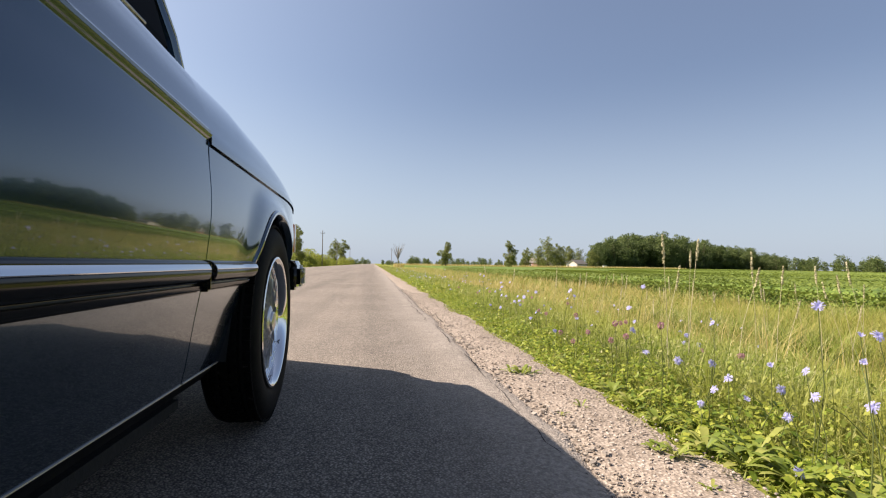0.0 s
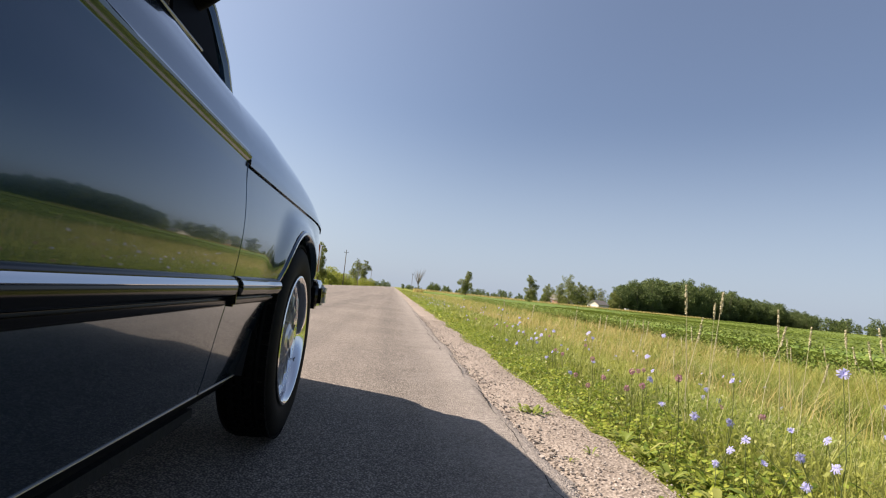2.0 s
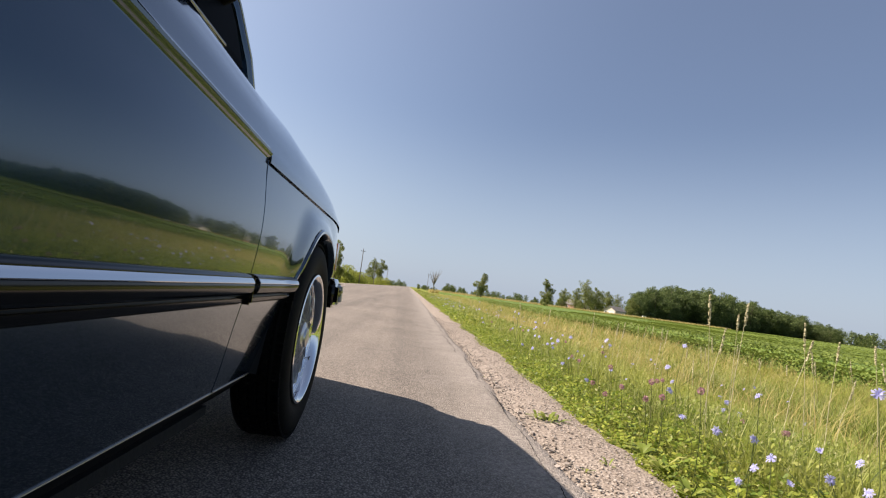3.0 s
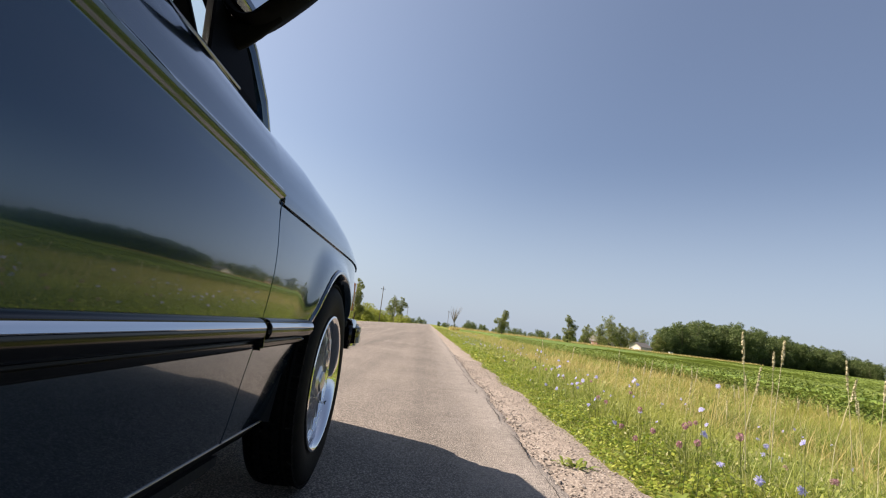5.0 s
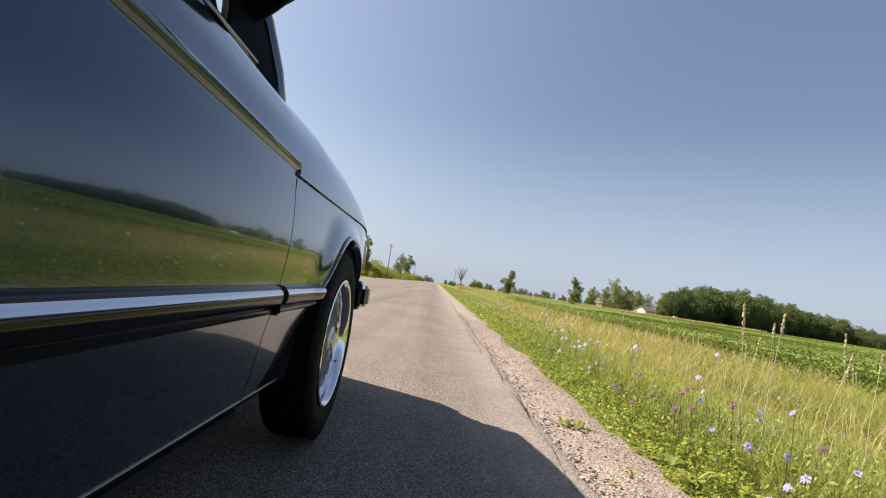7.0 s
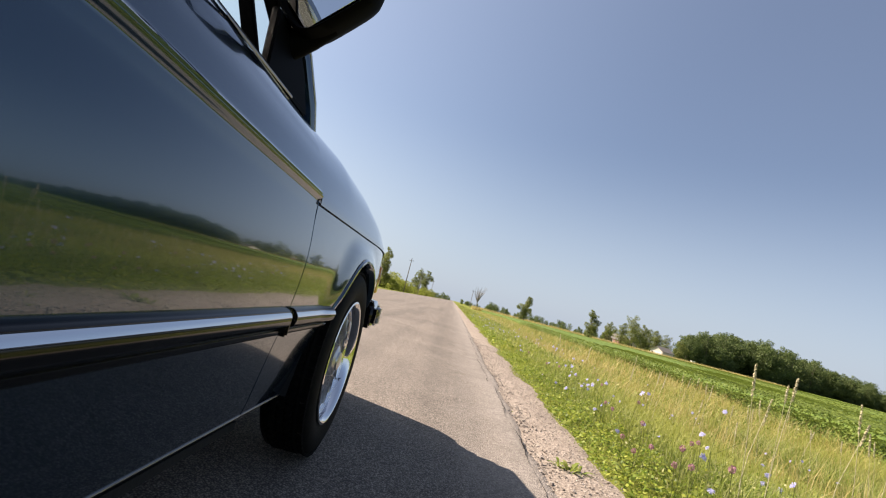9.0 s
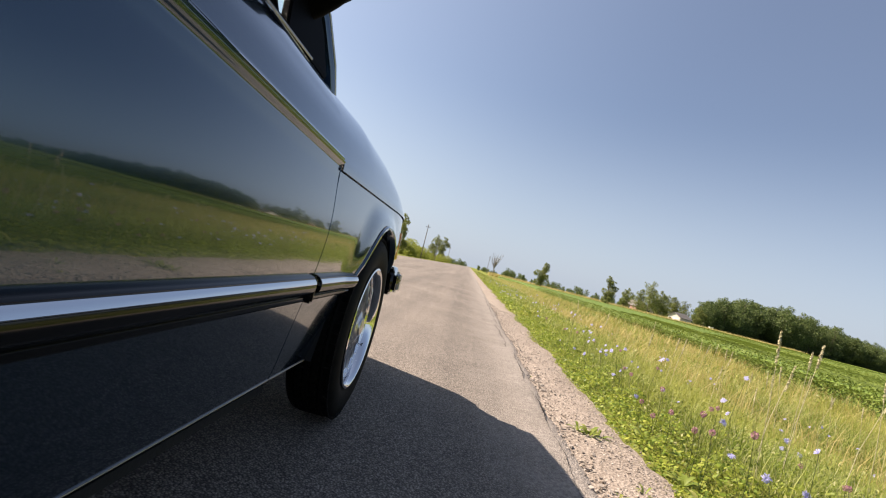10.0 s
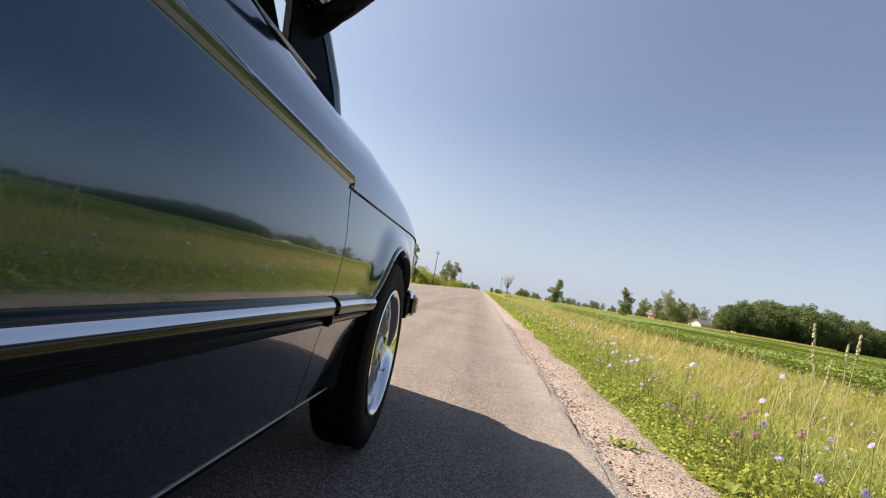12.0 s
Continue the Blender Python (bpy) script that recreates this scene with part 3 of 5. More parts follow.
    bmesh.ops.bevel(bm, geom=list(bm.edges), offset=0.004, segments=2, affect="EDGES")
    mirror = part("mirror_foot", bm, plastic, car, "black mirror foot")
    part("mirror_neck", tube([s(0.716, 0.905, 1.050), s(0.738, 0.908, 1.068), s(0.758, 0.910, 1.09), s(0.775, 0.910, 1.11), s(0.792, 0.91, 1.13)], 0.030, 18, 0.034), plastic, mirror)
    tilt = Matrix.Translation(s(0.798, 0.905, 1.172)) @ Matrix.Rotation(-side * radians(46), 4, "Y")
    rows = []
    for y, k in ((-0.034, 0.86), (-0.050, 0.92), (-0.053, 0.96), (-0.050, 1.0), (-0.02, 1.01), (0.01, 0.98), (0.034, 0.88), (0.050, 0.70), (0.058, 0.42), (0.060, 0.02)):
        ring = []
        for a in np.linspace(0, 2 * math.pi, 36, endpoint=False):
            c, q = math.cos(a), math.sin(a)
            ring.append((0.106 * k * math.copysign(abs(c) ** 0.5, c), y, 0.058 * k * math.copysign(abs(q) ** 0.5, q)))
        rows.append(ring)
    bm = grid(rows, True)
    bmesh.ops.recalc_face_normals(bm, faces=bm.faces)
    bmesh.ops.transform(bm, matrix=tilt, verts=bm.verts)
    part("mirror_housing", bm, plastic, mirror, "black mirror housing")
    bm = box(-0.086, 0.086, -0.037, -0.034, -0.040, 0.040, 0.0012, 1)
    bmesh.ops.transform(bm, matrix=tilt, verts=bm.verts)
    part("mirror_face", bm, mirror_glass, mirror, "mirror glass")
    part("window_divider", bar(s(0.741, 0.745, 0.955), s(0.62, 0.70, 1.30), 0.016, 0.026, (side, 0, 0.3)), plastic, car, "black window divider")
    # seats
    for y, high in ((-0.05, 1.12), (-0.85, 1.02)):
        seat = part("seat", box(*sorted((CX + side * 0.12, CX + side * 0.60)), y - 0.05, y + 0.48, 0.45, 0.62, 0.05, 3), cabin, car, "dark seat")
        bm = box(*sorted((CX + side * 0.13, CX + side * 0.59)), -0.07, 0.07, 0.0, high - 0.58, 0.05, 3)
        bmesh.ops.transform(bm, matrix=Matrix.Translation((0, y - 0.03, 0.58)) @ Matrix.Rotation(radians(12), 4, "X"), verts=bm.verts)
        part("seat_back", bm, cabin, seat)
part("dashboard", box(CX - 0.68, CX + 0.68, 0.62, 1.08, 0.72, 0.94, 0.06, 3), cabin, car, "dark dashboard")
part("steering_wheel", lathe([(0.012 * math.cos(a), 0.185 + 0.012 * math.sin(a)) for a in np.linspace(0, 2 * math.pi, 9)], 28, True, (0, 0, 0)), cabin, car)
wheel_ob = bpy.data.objects["steering_wheel"]
wheel_ob.matrix_basis = Matrix.Translation((CX - 0.36, 0.5, 0.9)) @ Matrix.Rotation(radians(90), 4, "Z") @ Matrix.Rotation(radians(-22), 4, "Y")

# nose: panel, lamps, grille, bumper
part("nose_panel", grid([[(CX + x * 0.76, NOSE - 0.03 - 0.02 * abs(x) ** 3 + 0.9 * max(0.0, 0.745 - z), z) for z in (0.50, 0.55, 0.60, 0.65, 0.70, 0.745, 0.79)] for x in np.linspace(-1, 1, 21)]), plastic, car, "black nose panel")
for x in (-0.63, -0.43, 0.43, 0.63):
    lamp = part("headlamp", lathe([(0.0, 0.0), (0.012, 0.04), (0.012, 0.07), (0.0, 0.083)], 28, True), lamp_glass, car, "round headlamp")
    lamp.matrix_basis = Matrix.Translation((CX + x, NOSE + 0.062 - 0.02 * abs(x / 0.76) ** 3, 0.655)) @ Matrix.Rotation(radians(90), 4, "Z")
    lamp.matrix_parent_inverse = Matrix.Translation(-car.location)
    part("lamp_ring", lathe([(-0.01, 0.083), (0.014, 0.086), (0.014, 0.094), (-0.01, 0.098)], 28, True), chrome, lamp)
for i in range(-16, 17):
    part("grille_bar", box(CX + i * 0.02 - 0.003, CX + i * 0.02 + 0.003, NOSE - 0.02, NOSE + 0.12, 0.575, 0.735, 0.001, 1), plastic if abs(i) > 5 else chrome, car)
for side in (1, -1):
    # side marker in the fender's front edge and the bumper's corner
    x = side_x(side, NOSE - 0.03, 0.6)
    part("side_marker", box(*sorted((x - side * 0.012, x + side * 0.006)), NOSE - 0.05, NOSE + 0.006, 0.565, 0.70, 0.004), amber, car, "amber side marker lamp")
# middle reaches past the real bumper's front, to shape the car's shadow
bump_path = [(0.812, 2.47), (0.82, 2.50), (0.822, 2.54), (0.812, 2.575), (0.76, 2.635), (0.55, 2.75), (0.25, 2.90), (0.0, 2.95)]
full = bump_path + [(-x, y) for x, y in bump_path[-2::-1]]
for nm, prof, mt, lab in (("front_bumper", ((-0.05, 0.395), (-0.01, 0.388), (0.004, 0.40), (0.008, 0.44), (0.006, 0.50), (-0.006, 0.525), (-0.05, 0.53)), chrome, "chrome bumper"), ("bumper_rubber", ((0.004, 0.437), (0.022, 0.442), (0.026, 0.462), (0.022, 0.482), (0.004, 0.487)), rubber, "black rubber bumper strip")):
    rows = []
    for i, (x, y) in enumerate(full):
        a, b = Vector(full[max(i - 1, 0)]), Vector(full[min(i + 1, len(full) - 1)])
        d = (b - a).normalized()
        n2 = Vector((d.y, -d.x))
        if n2.y < 0 and abs(x) < 0.7 or n2.x * x < 0 and abs(x) >= 0.7:
            n2 = -n2
        rows.append([(CX + x + n2.x * o, y + n2.y * o, z) for o, z in prof])
    part(nm, grid(rows), mt, car, lab)
# unseen plate added behind the bumper so no sunlight slips into the shadow
fill = bmesh.new()
ring = [(x * 0.97, y - 0.04) for x, y in full] + [(-0.7, 2.36), (0.7, 2.36)]
fill.faces.new([fill.verts.new((CX + x, y, 0.40)) for x, y in ring])
made = bmesh.ops.extrude_face_region(fill, geom=list(fill.faces))
bmesh.ops.translate(fill, verts=[g for g in made["geom"] if isinstance(g, bmesh.types.BMVert)], vec=(0, 0, 0.115))
bmesh.ops.recalc_face_normals(fill, faces=fill.faces)
part("bumper_carrier", fill, underside, car, "unseen black plate closing the shadow behind the bumper", smooth=False)
part("valance", box(CX - 0.75, CX + 0.75, 2.30, 2.60, 0.2, 0.50, 0.03), paint, car)
for side in (1, -1):
    part("bumper_corner", box(*sorted((CX + side * 0.76, CX + side * 0.838)), 2.42, 2.545, 0.385, 0.515, 0.028, 3), rubber, car, "black rubber bumper end")
    part("bumper_band", box(*sorted((CX + side * 0.79, CX + side * 0.846)), 2.50, 2.575, 0.40, 0.505, 0.014, 3), satin, car, "dull metal bumper band")
part("rear_bumper", box(CX - 0.80, CX + 0.80, TAIL - 0.20, TAIL - 0.05, 0.41, 0.52, 0.03), chrome, car, "chrome bumper")


# ---- wheels: low tyre, polished dished rim, crossed-spoke centre ----
bm = bmesh.new()
bmesh.ops.create_icosphere(bm, subdivisions=1, radius=0.0036)
BOLT = bpy.data.meshes.new("rim_bolt")
bm.to_mesh(BOLT)
bm.free()
BOLT.materials.append(chrome)


def build_wheel(side, ya):
    x0 = CX + side * (HALF + 0.017)          # outer lip
    at = lambda a: (x0 - side * a)
    c = (0, ya, 0.32)
    wheel = part("wheel", lathe([(at(0.05), 0.196), (at(0.148), 0.196), (at(0.156), 0.222)], 48, True, c), barrel, car, "polished dished wheel with crossed spokes")
    prof = [(0.012, 0.2145), (0.006, 0.225), (0.000, 0.248), (-0.001, 0.268), (0.001, 0.286), (0.006, 0.300), (0.014, 0.310), (0.028, 0.3160)]
    for g in (0.048, 0.073, 0.098, 0.123):
        prof += [(g - 0.005, 0.318), (g - 0.004, 0.311), (g + 0.004, 0.311), (g + 0.005, 0.318)]
    prof += [(0.142, 0.3145), (0.152, 0.305), (0.160, 0.28), (0.159, 0.25), (0.152, 0.222)]
    tyre = part("tyre", lathe([(at(a), r) for a, r in prof], 72, True, c), tyre_rubber, wheel, "black low-profile tyre")
    # shoulder tread blocks
    bm = bmesh.new()
    for i in range(64):
        w = 2 * math.pi * i / 64
        m = Matrix.Translation(c) @ Matrix.Rotation(w, 4, "X") @ Matrix.Translation((at(0.028), 0, 0.3145)) @ Matrix.Rotation(side * radians(-14), 4, "Y")
        bmesh.ops.create_cube(bm, size=1, matrix=m @ Matrix.Diagonal((0.034, 0.0275, 0.0075, 1)))
        for g in (0.0605, 0.0855, 0.1105):
            m = Matrix.Translation(c) @ Matrix.Rotation(w + g * 3, 4, "X") @ Matrix.Translation((at(g), 0, 0.3165)) @ Matrix.Rotation(radians(25), 4, "Z")
            bmesh.ops.create_cube(bm, size=1, matrix=m @ Matrix.Diagonal((0.021, 0.023, 0.006, 1)))
    part("tread", bm, tread_rubber, tyre, smooth=False)
    lip = [(0.012, 0.2235), (0.002, 0.2235), (0.0, 0.218), (0.002, 0.213), (0.007, 0.2095), (0.010, 0.2065), (0.018, 0.2035), (0.031, 0.2015), (0.0325, 0.1995), (0.0335, 0.1945), (0.035, 0.1915), (0.038, 0.1900), (0.041, 0.186), (0.042, 0.180), (0.054, 0.176)]
    part("rim_lip", lathe([(at(a), r * 0.966) for a, r in lip], 72, True, c), alloy, wheel, "polished rim lip")
    bm = bmesh.new()
    for i in range(18):
        for s in (-1, 1):
            w0 = 2 * math.pi * i / 18
            w1 = w0 + s * 2 * math.pi * 3.5 / 18
            p = Vector((at(0.024), ya + 0.055 * math.cos(w0), 0.32 + 0.052 * math.sin(w0)))
            q = Vector((at(0.038), ya + 0.180 * math.cos(w1), 0.32 + 0.180 * math.sin(w1)))
            b2 = bar(p, q, 0.0060, 0.0070, (1, 0, 0), 0.0025)
            me = bpy.data.meshes.new("spoke")
            b2.to_mesh(me)
            b2.free()
            bm.from_mesh(me)
            bpy.data.meshes.remove(me)
    part("spokes", bm, mesh_alloy, wheel, "silver crossed spokes")
    part("hub", lathe([(at(0.006), 0.0), (at(0.007), 0.022), (at(0.010), 0.031), (at(0.016), 0.034), (at(0.021), 0.05), (at(0.030), 0.058), (at(0.042), 0.062)], 36, True, c), mesh_alloy, wheel, "round hub cap")
    for i in range(30):
        w = 2 * math.pi * (i + 0.5) / 30
        b2 = new("rim_bolt", BOLT)
        b2.parent = wheel
        b2.location = (at(0.0335), ya + 0.1895 * math.cos(w), 0.32 + 0.1895 * math.sin(w))
    w = -0.5
    part("valve_stem", tube([(at(a), ya + q * math.cos(w), 0.32 + q * math.sin(w)) for a, q in ((0.026, 0.196), (0.022, 0.188), (0.018, 0.181))], 0.003, 8, 0.0022), rubber, wheel, "black valve stem")
    part("brake_disc", lathe([(at(0.13), 0.03), (at(0.13), 0.14), (at(0.145), 0.14)], 36, True, c), underside, wheel, "dark brake disc")


for ya in (AXLE_F, AXLE_R):
    for side in (1, -1):
        build_wheel(side, ya)


# ---- plants ----
rng = np.random.default_rng(5)


def blades(xy, z, height, width, lean=0.35, segs=2, seed=1):
    """Many grass blades as one sheet of vertices and faces; segs 1: a bare spike."""
    r = np.random.default_rng(seed)
    n = len(xy)
    a = r.uniform(0, 2 * np.pi, n)
    d = np.stack([np.cos(a), np.sin(a)], 1)
    f = np.stack([-d[:, 1], d[:, 0]], 1)
    bend = height * lean * r.uniform(0.1, 1.6, n)
    w = width * 0.5
    k = 5 if segs == 2 else 3
    V = np.zeros((n, k, 3))
    V[:, 0, :2], V[:, 1, :2] = xy - d * w[:, None], xy + d * w[:, None]
    V[:, 0, 2] = V[:, 1, 2] = z
    if segs == 2:
        m = xy + f * (bend * 0.3)[:, None]
        V[:, 2, :2], V[:, 3, :2] = m + d * (w * 0.8)[:, None], m - d * (w * 0.8)[:, None]
        V[:, 2, 2] = V[:, 3, 2] = z + height * 0.58
    V[:, k - 1, :2] = xy + f * bend[:, None]
    V[:, k - 1, 2] = z + height
    idx = np.arange(n) * k
    if segs == 2:
        faces = np.column_stack([idx, idx + 1, idx + 2, idx + 3]).tolist() + np.column_stack([idx + 3, idx + 2, idx + 4]).tolist()
    else:
        faces = np.column_stack([idx, idx + 1, idx + 2]).tolist()
    return V.reshape(-1, 3), faces


def heights_at(xy):
    xs_ = np.array([-2500, -40, -14, -9.5, -7.5, 0.3, 0.95, 1.6, 3.8, 5.2, 8.5, 14, 2500])
    zs_ = np.array([-0.6, -0.6, -0.5, -0.35, -0.05, -0.02, -0.035, -0.09, -0.42, -0.45, -0.36, -0.38, -0.4])
    return np.interp(xy[:, 0], xs_, zs_)


def scatter(n, x0, x1, y0, y1, clump=0.0, seed=1, power=1.0):
    r = np.random.default_rng(seed)
    xy = np.column_stack([x0 + (x1 - x0) * r.uniform(0, 1, n), y0 + (y1 - y0) * r.uniform(0, 1, n) ** power])
    if clump:
        f = np.sin(xy[:, 0] * 2.3 + np.sin(xy[:, 1] * 1.1) * 2) * np.sin(xy[:, 1] * 1.7 + np.sin(xy[:, 0] * 1.3) * 2)
        xy = xy[r.uniform(-1, 1, len(xy)) < f + (1 - clump)]
    return xy


def stuff(name, mesh, mat, label, category="grass"):
    return tagged(part(name, mesh, mat, smooth=False), label, category, kind="stuff")


def grass(n, x0, x1, y0, y1, h, w, mat, name, label, clump=0.5, seed=1, power=1.0, lean=0.35, segs=2, dz=-0.02):
    xy = scatter(n, x0, x1, y0, y1, clump, seed, power)
    if x0 < 1.2:
        e = np.array([GRASS + edge_wave(y, 7.0, 0.09) for y in xy[:, 1]])
        xy = xy[xy[:, 0] > e + np.random.default_rng(seed).uniform(-0.06, 0.12, len(xy)) ** 1]
    r = np.random.default_rng(seed + 50)
    k = len(xy)
    rise = np.clip((xy[:, 0] - GRASS) / 0.7, 0.22, 1.0) if x0 < 1.2 else 1.0
    hh = h * r.uniform(0.45, 1.25, k) * rise
    ww = w * r.uniform(0.6, 1.3, k)
    return stuff(name, blades(xy, heights_at(xy) + dz, hh, ww, lean, segs, seed), mat, label)


grass(120000, 0.85, 4.2, 0.2, 7.0, 0.17, 0.0055, grass_mat, "verge_grass", "uncut yellow-green roadside grass", 0.35, 1, 1.0, 1.3)
grass(60000, 0.85, 8.5, 6.5, 26, 0.23, 0.012, grass_mat, "verge_grass", "uncut yellow-green roadside grass", 0.4, 2, 1.0, 0.7)
grass(50000, 4.0, 8.5, 0.5, 8, 0.34, 0.008, grass_mat, "ditch_grass", "tall yellow-green ditch grass", 0.4, 3, 1.0, 0.9)
grass(40000, 0.85, 9.5, 25, 100, 0.32, 0.03, grass_mat, "verge_grass", "uncut yellow-green roadside grass", 0.4, 4, 1.4)
grass(9000, 1.3, 3.0, 0.5, 8, 0.28, 0.004, grass_mat, "tall_grass", "taller thin grass stalks", 0.9, 8, 1.0, 0.4)
grass(17000, 2.6, 8.3, 0.5, 16, 0.42, 0.005, straw_mat, "dry_grass", "dry straw-coloured grass", 0.9, 5, 1.0, 0.9)
grass(16000, 3.0, 9.5, 16, 90, 0.42, 0.02, straw_mat, "dry_grass", "dry straw-coloured grass", 0.8, 6, 1.4, 0.5)
grass(30000, -16, -7.5, 4, 160, 0.4, 0.05, grass_mat, "far_verge_grass", "uncut grass across the road", 0.4, 7, 1.3)


grass(34000, 0.85, 8.5, -9, 0.4, 0.22, 0.009, grass_mat, "verge_grass", "uncut yellow-green roadside grass", 0.4, 9, 1.0, 0.9)


def leaves(xy, z, size, tilt, seed=1):
    """Many small four-cornered leaves, each at its own tilt."""
    r = np.random.default_rng(seed)
    n = len(xy)
    a, t, roll = r.uniform(0, 2 * np.pi, n), r.uniform(-tilt, tilt, n), r.uniform(-tilt, tilt, n)
    u = np.column_stack([np.cos(a) * np.cos(t), np.sin(a) * np.cos(t), np.sin(t)])
    s = np.column_stack([-np.sin(a) * np.cos(roll), np.cos(a) * np.cos(roll), np.sin(roll)])
    c = np.column_stack([xy, z])
    L = (size * 0.5)[:, None]
    V = np.stack([c - u * L, c + s * L * 0.62 + u * L * 0.1, c + u * L, c - s * L * 0.62 + u * L * 0.1], 1)
    i = np.arange(n) * 4
    return V.reshape(-1, 3), np.column_stack([i, i + 1, i + 2, i + 3]).tolist()


# soybean field
def soy(n, x0, x1, y0, y1, size, seed):
    r = np.random.default_rng(seed)
    xy = scatter(n, x0, x1, y0, y1, 0, seed, 1.0)
    row = np.abs(((xy[:, 0] / 0.76) % 1) - 0.5)
    z = heights_at(xy) + 0.62 - 0.3 * row * row * 2 + r.uniform(-0.2, 0.08, len(xy)) + 0.03 * np.sin(xy[:, 0] * 0.8) * np.sin(xy[:, 1] * 0.6)
    return leaves(xy, z, size * r.uniform(0.6, 1.3, len(xy)), 0.55, seed)


stuff("soybean_plants", soy(90000, 8.6, 24, 2, 40, 0.10, 11), soy_mat, "dense green soybean plants in rows", "crop")
stuff("soybean_plants", soy(60000, 8.4, 13, 1, 36, 0.09, 15), soy_mat, "dense green soybean plants in rows", "crop")
stuff("soybean_plants", soy(70000, 8.6, 110, 30, 150, 0.32, 12), soy_mat, "dense green soybean plants in rows", "crop")
stuff("soybean_plants", soy(40000, 24, 110, -60, 40, 0.34, 14), soy_mat, "dense green soybean plants in rows", "crop")
xy = scatter(26000, 8.1, 9.4, 0, 60, 0, 41)
rs = np.random.default_rng(42)
stuff("soybean_plants", leaves(xy, heights_at(xy) + rs.uniform(0.05, 0.64, len(xy)), rs.uniform(0.05, 0.10, len(xy)), 0.9, 43), soy_mat, "dense green soybean plants in rows", "crop")
canopy = shader("soybean_canopy", rough=0.7, spec=0.2)
link(canopy, ramp(canopy, noise_tex(canopy, 2.2, 6), [(0.3, (0.0586, 0.101, 0.0149)), (0.55, (0.107, 0.165, 0.0267)), (0.8, (0.16, 0.224, 0.0426))]), bsdf(canopy).inputs["Base Color"])
bump(canopy, noise_tex(canopy, 3.5, 4), 0.7, 0.15)
rows = []
for y in list(range(-150, 0, 15)) + [4 * i for i in range(41)] + [170, 190, 215]:
    rows.append([(x, y, ground_z(x) + (0.5 if x > 9.1 else 0.02) + 0.08 * noise.noise((x * 0.7, y * 0.4, 8))) for x in [9.0, 9.2, 10, 11, 12, 14, 16, 19, 22, 26, 30, 36, 44, 54, 66, 80, 100, 130, 165]])
tagged(part("soybean_canopy", grid(rows), canopy), "closed green soybean canopy stretching to the far trees", "crop", kind="stuff")


# ---- trees ----
def facing(P, N, size, seed):
    """Four-cornered leaves that lie across the direction N with some scatter."""
    r = np.random.default_rng(seed)
    N = N + r.normal(size=N.shape) * 0.42
    N /= np.linalg.norm(N, axis=1)[:, None]
    u = np.cross(N, r.normal(size=N.shape))
    u /= np.linalg.norm(u, axis=1)[:, None]
    w = np.cross(N, u)
    L = (size * 0.5)[:, None]
    V = np.stack([P - u * L, P + w * L * 0.7, P + u * L, P - w * L * 0.7], 1)
    i = np.arange(len(P)) * 4
    return V.reshape(-1, 3), np.column_stack([i, i + 1, i + 2, i + 3]).tolist()


def crown_mesh(blobs, count, size, seed):
    r = np.random.default_rng(seed)
    P, S, N = [], [], []
    vol = np.array([b[3] ** 2 for b in blobs])
    for (x, y, z, rad), k in zip(blobs, (count * vol / vol.sum()).astype(int)):
        d = r.normal(size=(k, 3))
        d /= np.linalg.norm(d, axis=1)[:, None]
        rr = rad * r.uniform(0.35, 1.0, k) ** 0.4
        P.append(np.array([x, y, z]) + d * rr[:, None] * np.array([1, 1, 0.85]))
        S.append(size * r.uniform(0.5, 1.4, k))
        N.append(d)
    return facing(np.concatenate(P), np.concatenate(N), np.concatenate(S), seed)


def tree(height, width, seed, mat=None, count=1500, trunk=0.25, leaf=0.32, name="tree", label="", group="", low=0.28, columns_=1):
    """Tapered trunk and limbs under an uneven crown, at the origin."""
    r = random.Random(seed)
    t = thing(name, (0, 0, 0), label, "tree", group)
    bm = tube([(0, 0, -0.3), (r.uniform(-.1, .1), r.uniform(-.1, .1), height * 0.3), (r.uniform(-.3, .3), r.uniform(-.3, .3), height * 0.62), (r.uniform(-.4, .4), 0, height * 0.9)], trunk * height / 14, 7, 0.03)
    blobs = []
    for i in range(16):
        a, q = r.uniform(0, 6.28), low + (0.95 - low) * (i + r.random()) / 16
        env = math.sin(math.pi * min(0.96, (q - low) / (1 - low) * 0.78 + 0.2)) ** 0.7
        rr = width * 0.5 * env * r.uniform(0.1, 0.75)
        p = Vector((math.cos(a) * rr, math.sin(a) * rr, height * q))
        rad = width * env * r.uniform(0.19, 0.31)
        blobs.append((p.x, p.y, min(p.z, height - rad * 0.7), rad))
        for _ in range(3):
            b = r.uniform(0, 6.28)
            blobs.append((p.x + math.cos(b) * rad * r.uniform(0.7, 1.2), p.y + math.sin(b) * rad * r.uniform(0.7, 1.2), min(p.z + r.uniform(-0.9, 1.0) * rad, height - rad * 0.25), rad * r.uniform(0.25, 0.5)))
        if i % 3:
            continue
        limb = tube([(0, 0, p.z * 0.6), (p.x * 0.5, p.y * 0.5, p.z * 0.85), tuple(p)], trunk * height / 45, 4, 0.02)
        me = bpy.data.meshes.new("limb")
        limb.to_mesh(me)
        limb.free()
        bm.from_mesh(me)
        bpy.data.meshes.remove(me)
    part("trunk", bm, bark, t)
    part("crown", crown_mesh(blobs, count, leaf, seed), mat or tree_mat, t, smooth=False)
    return t


def at_bearing(deg, dist):
    """A place beyond the field, by its bearing from the road's heading and its distance."""
    a = radians(deg - (1.2 if 5 < deg < 60 else 0.0))
    return dist * math.sin(a), dist * math.cos(a)


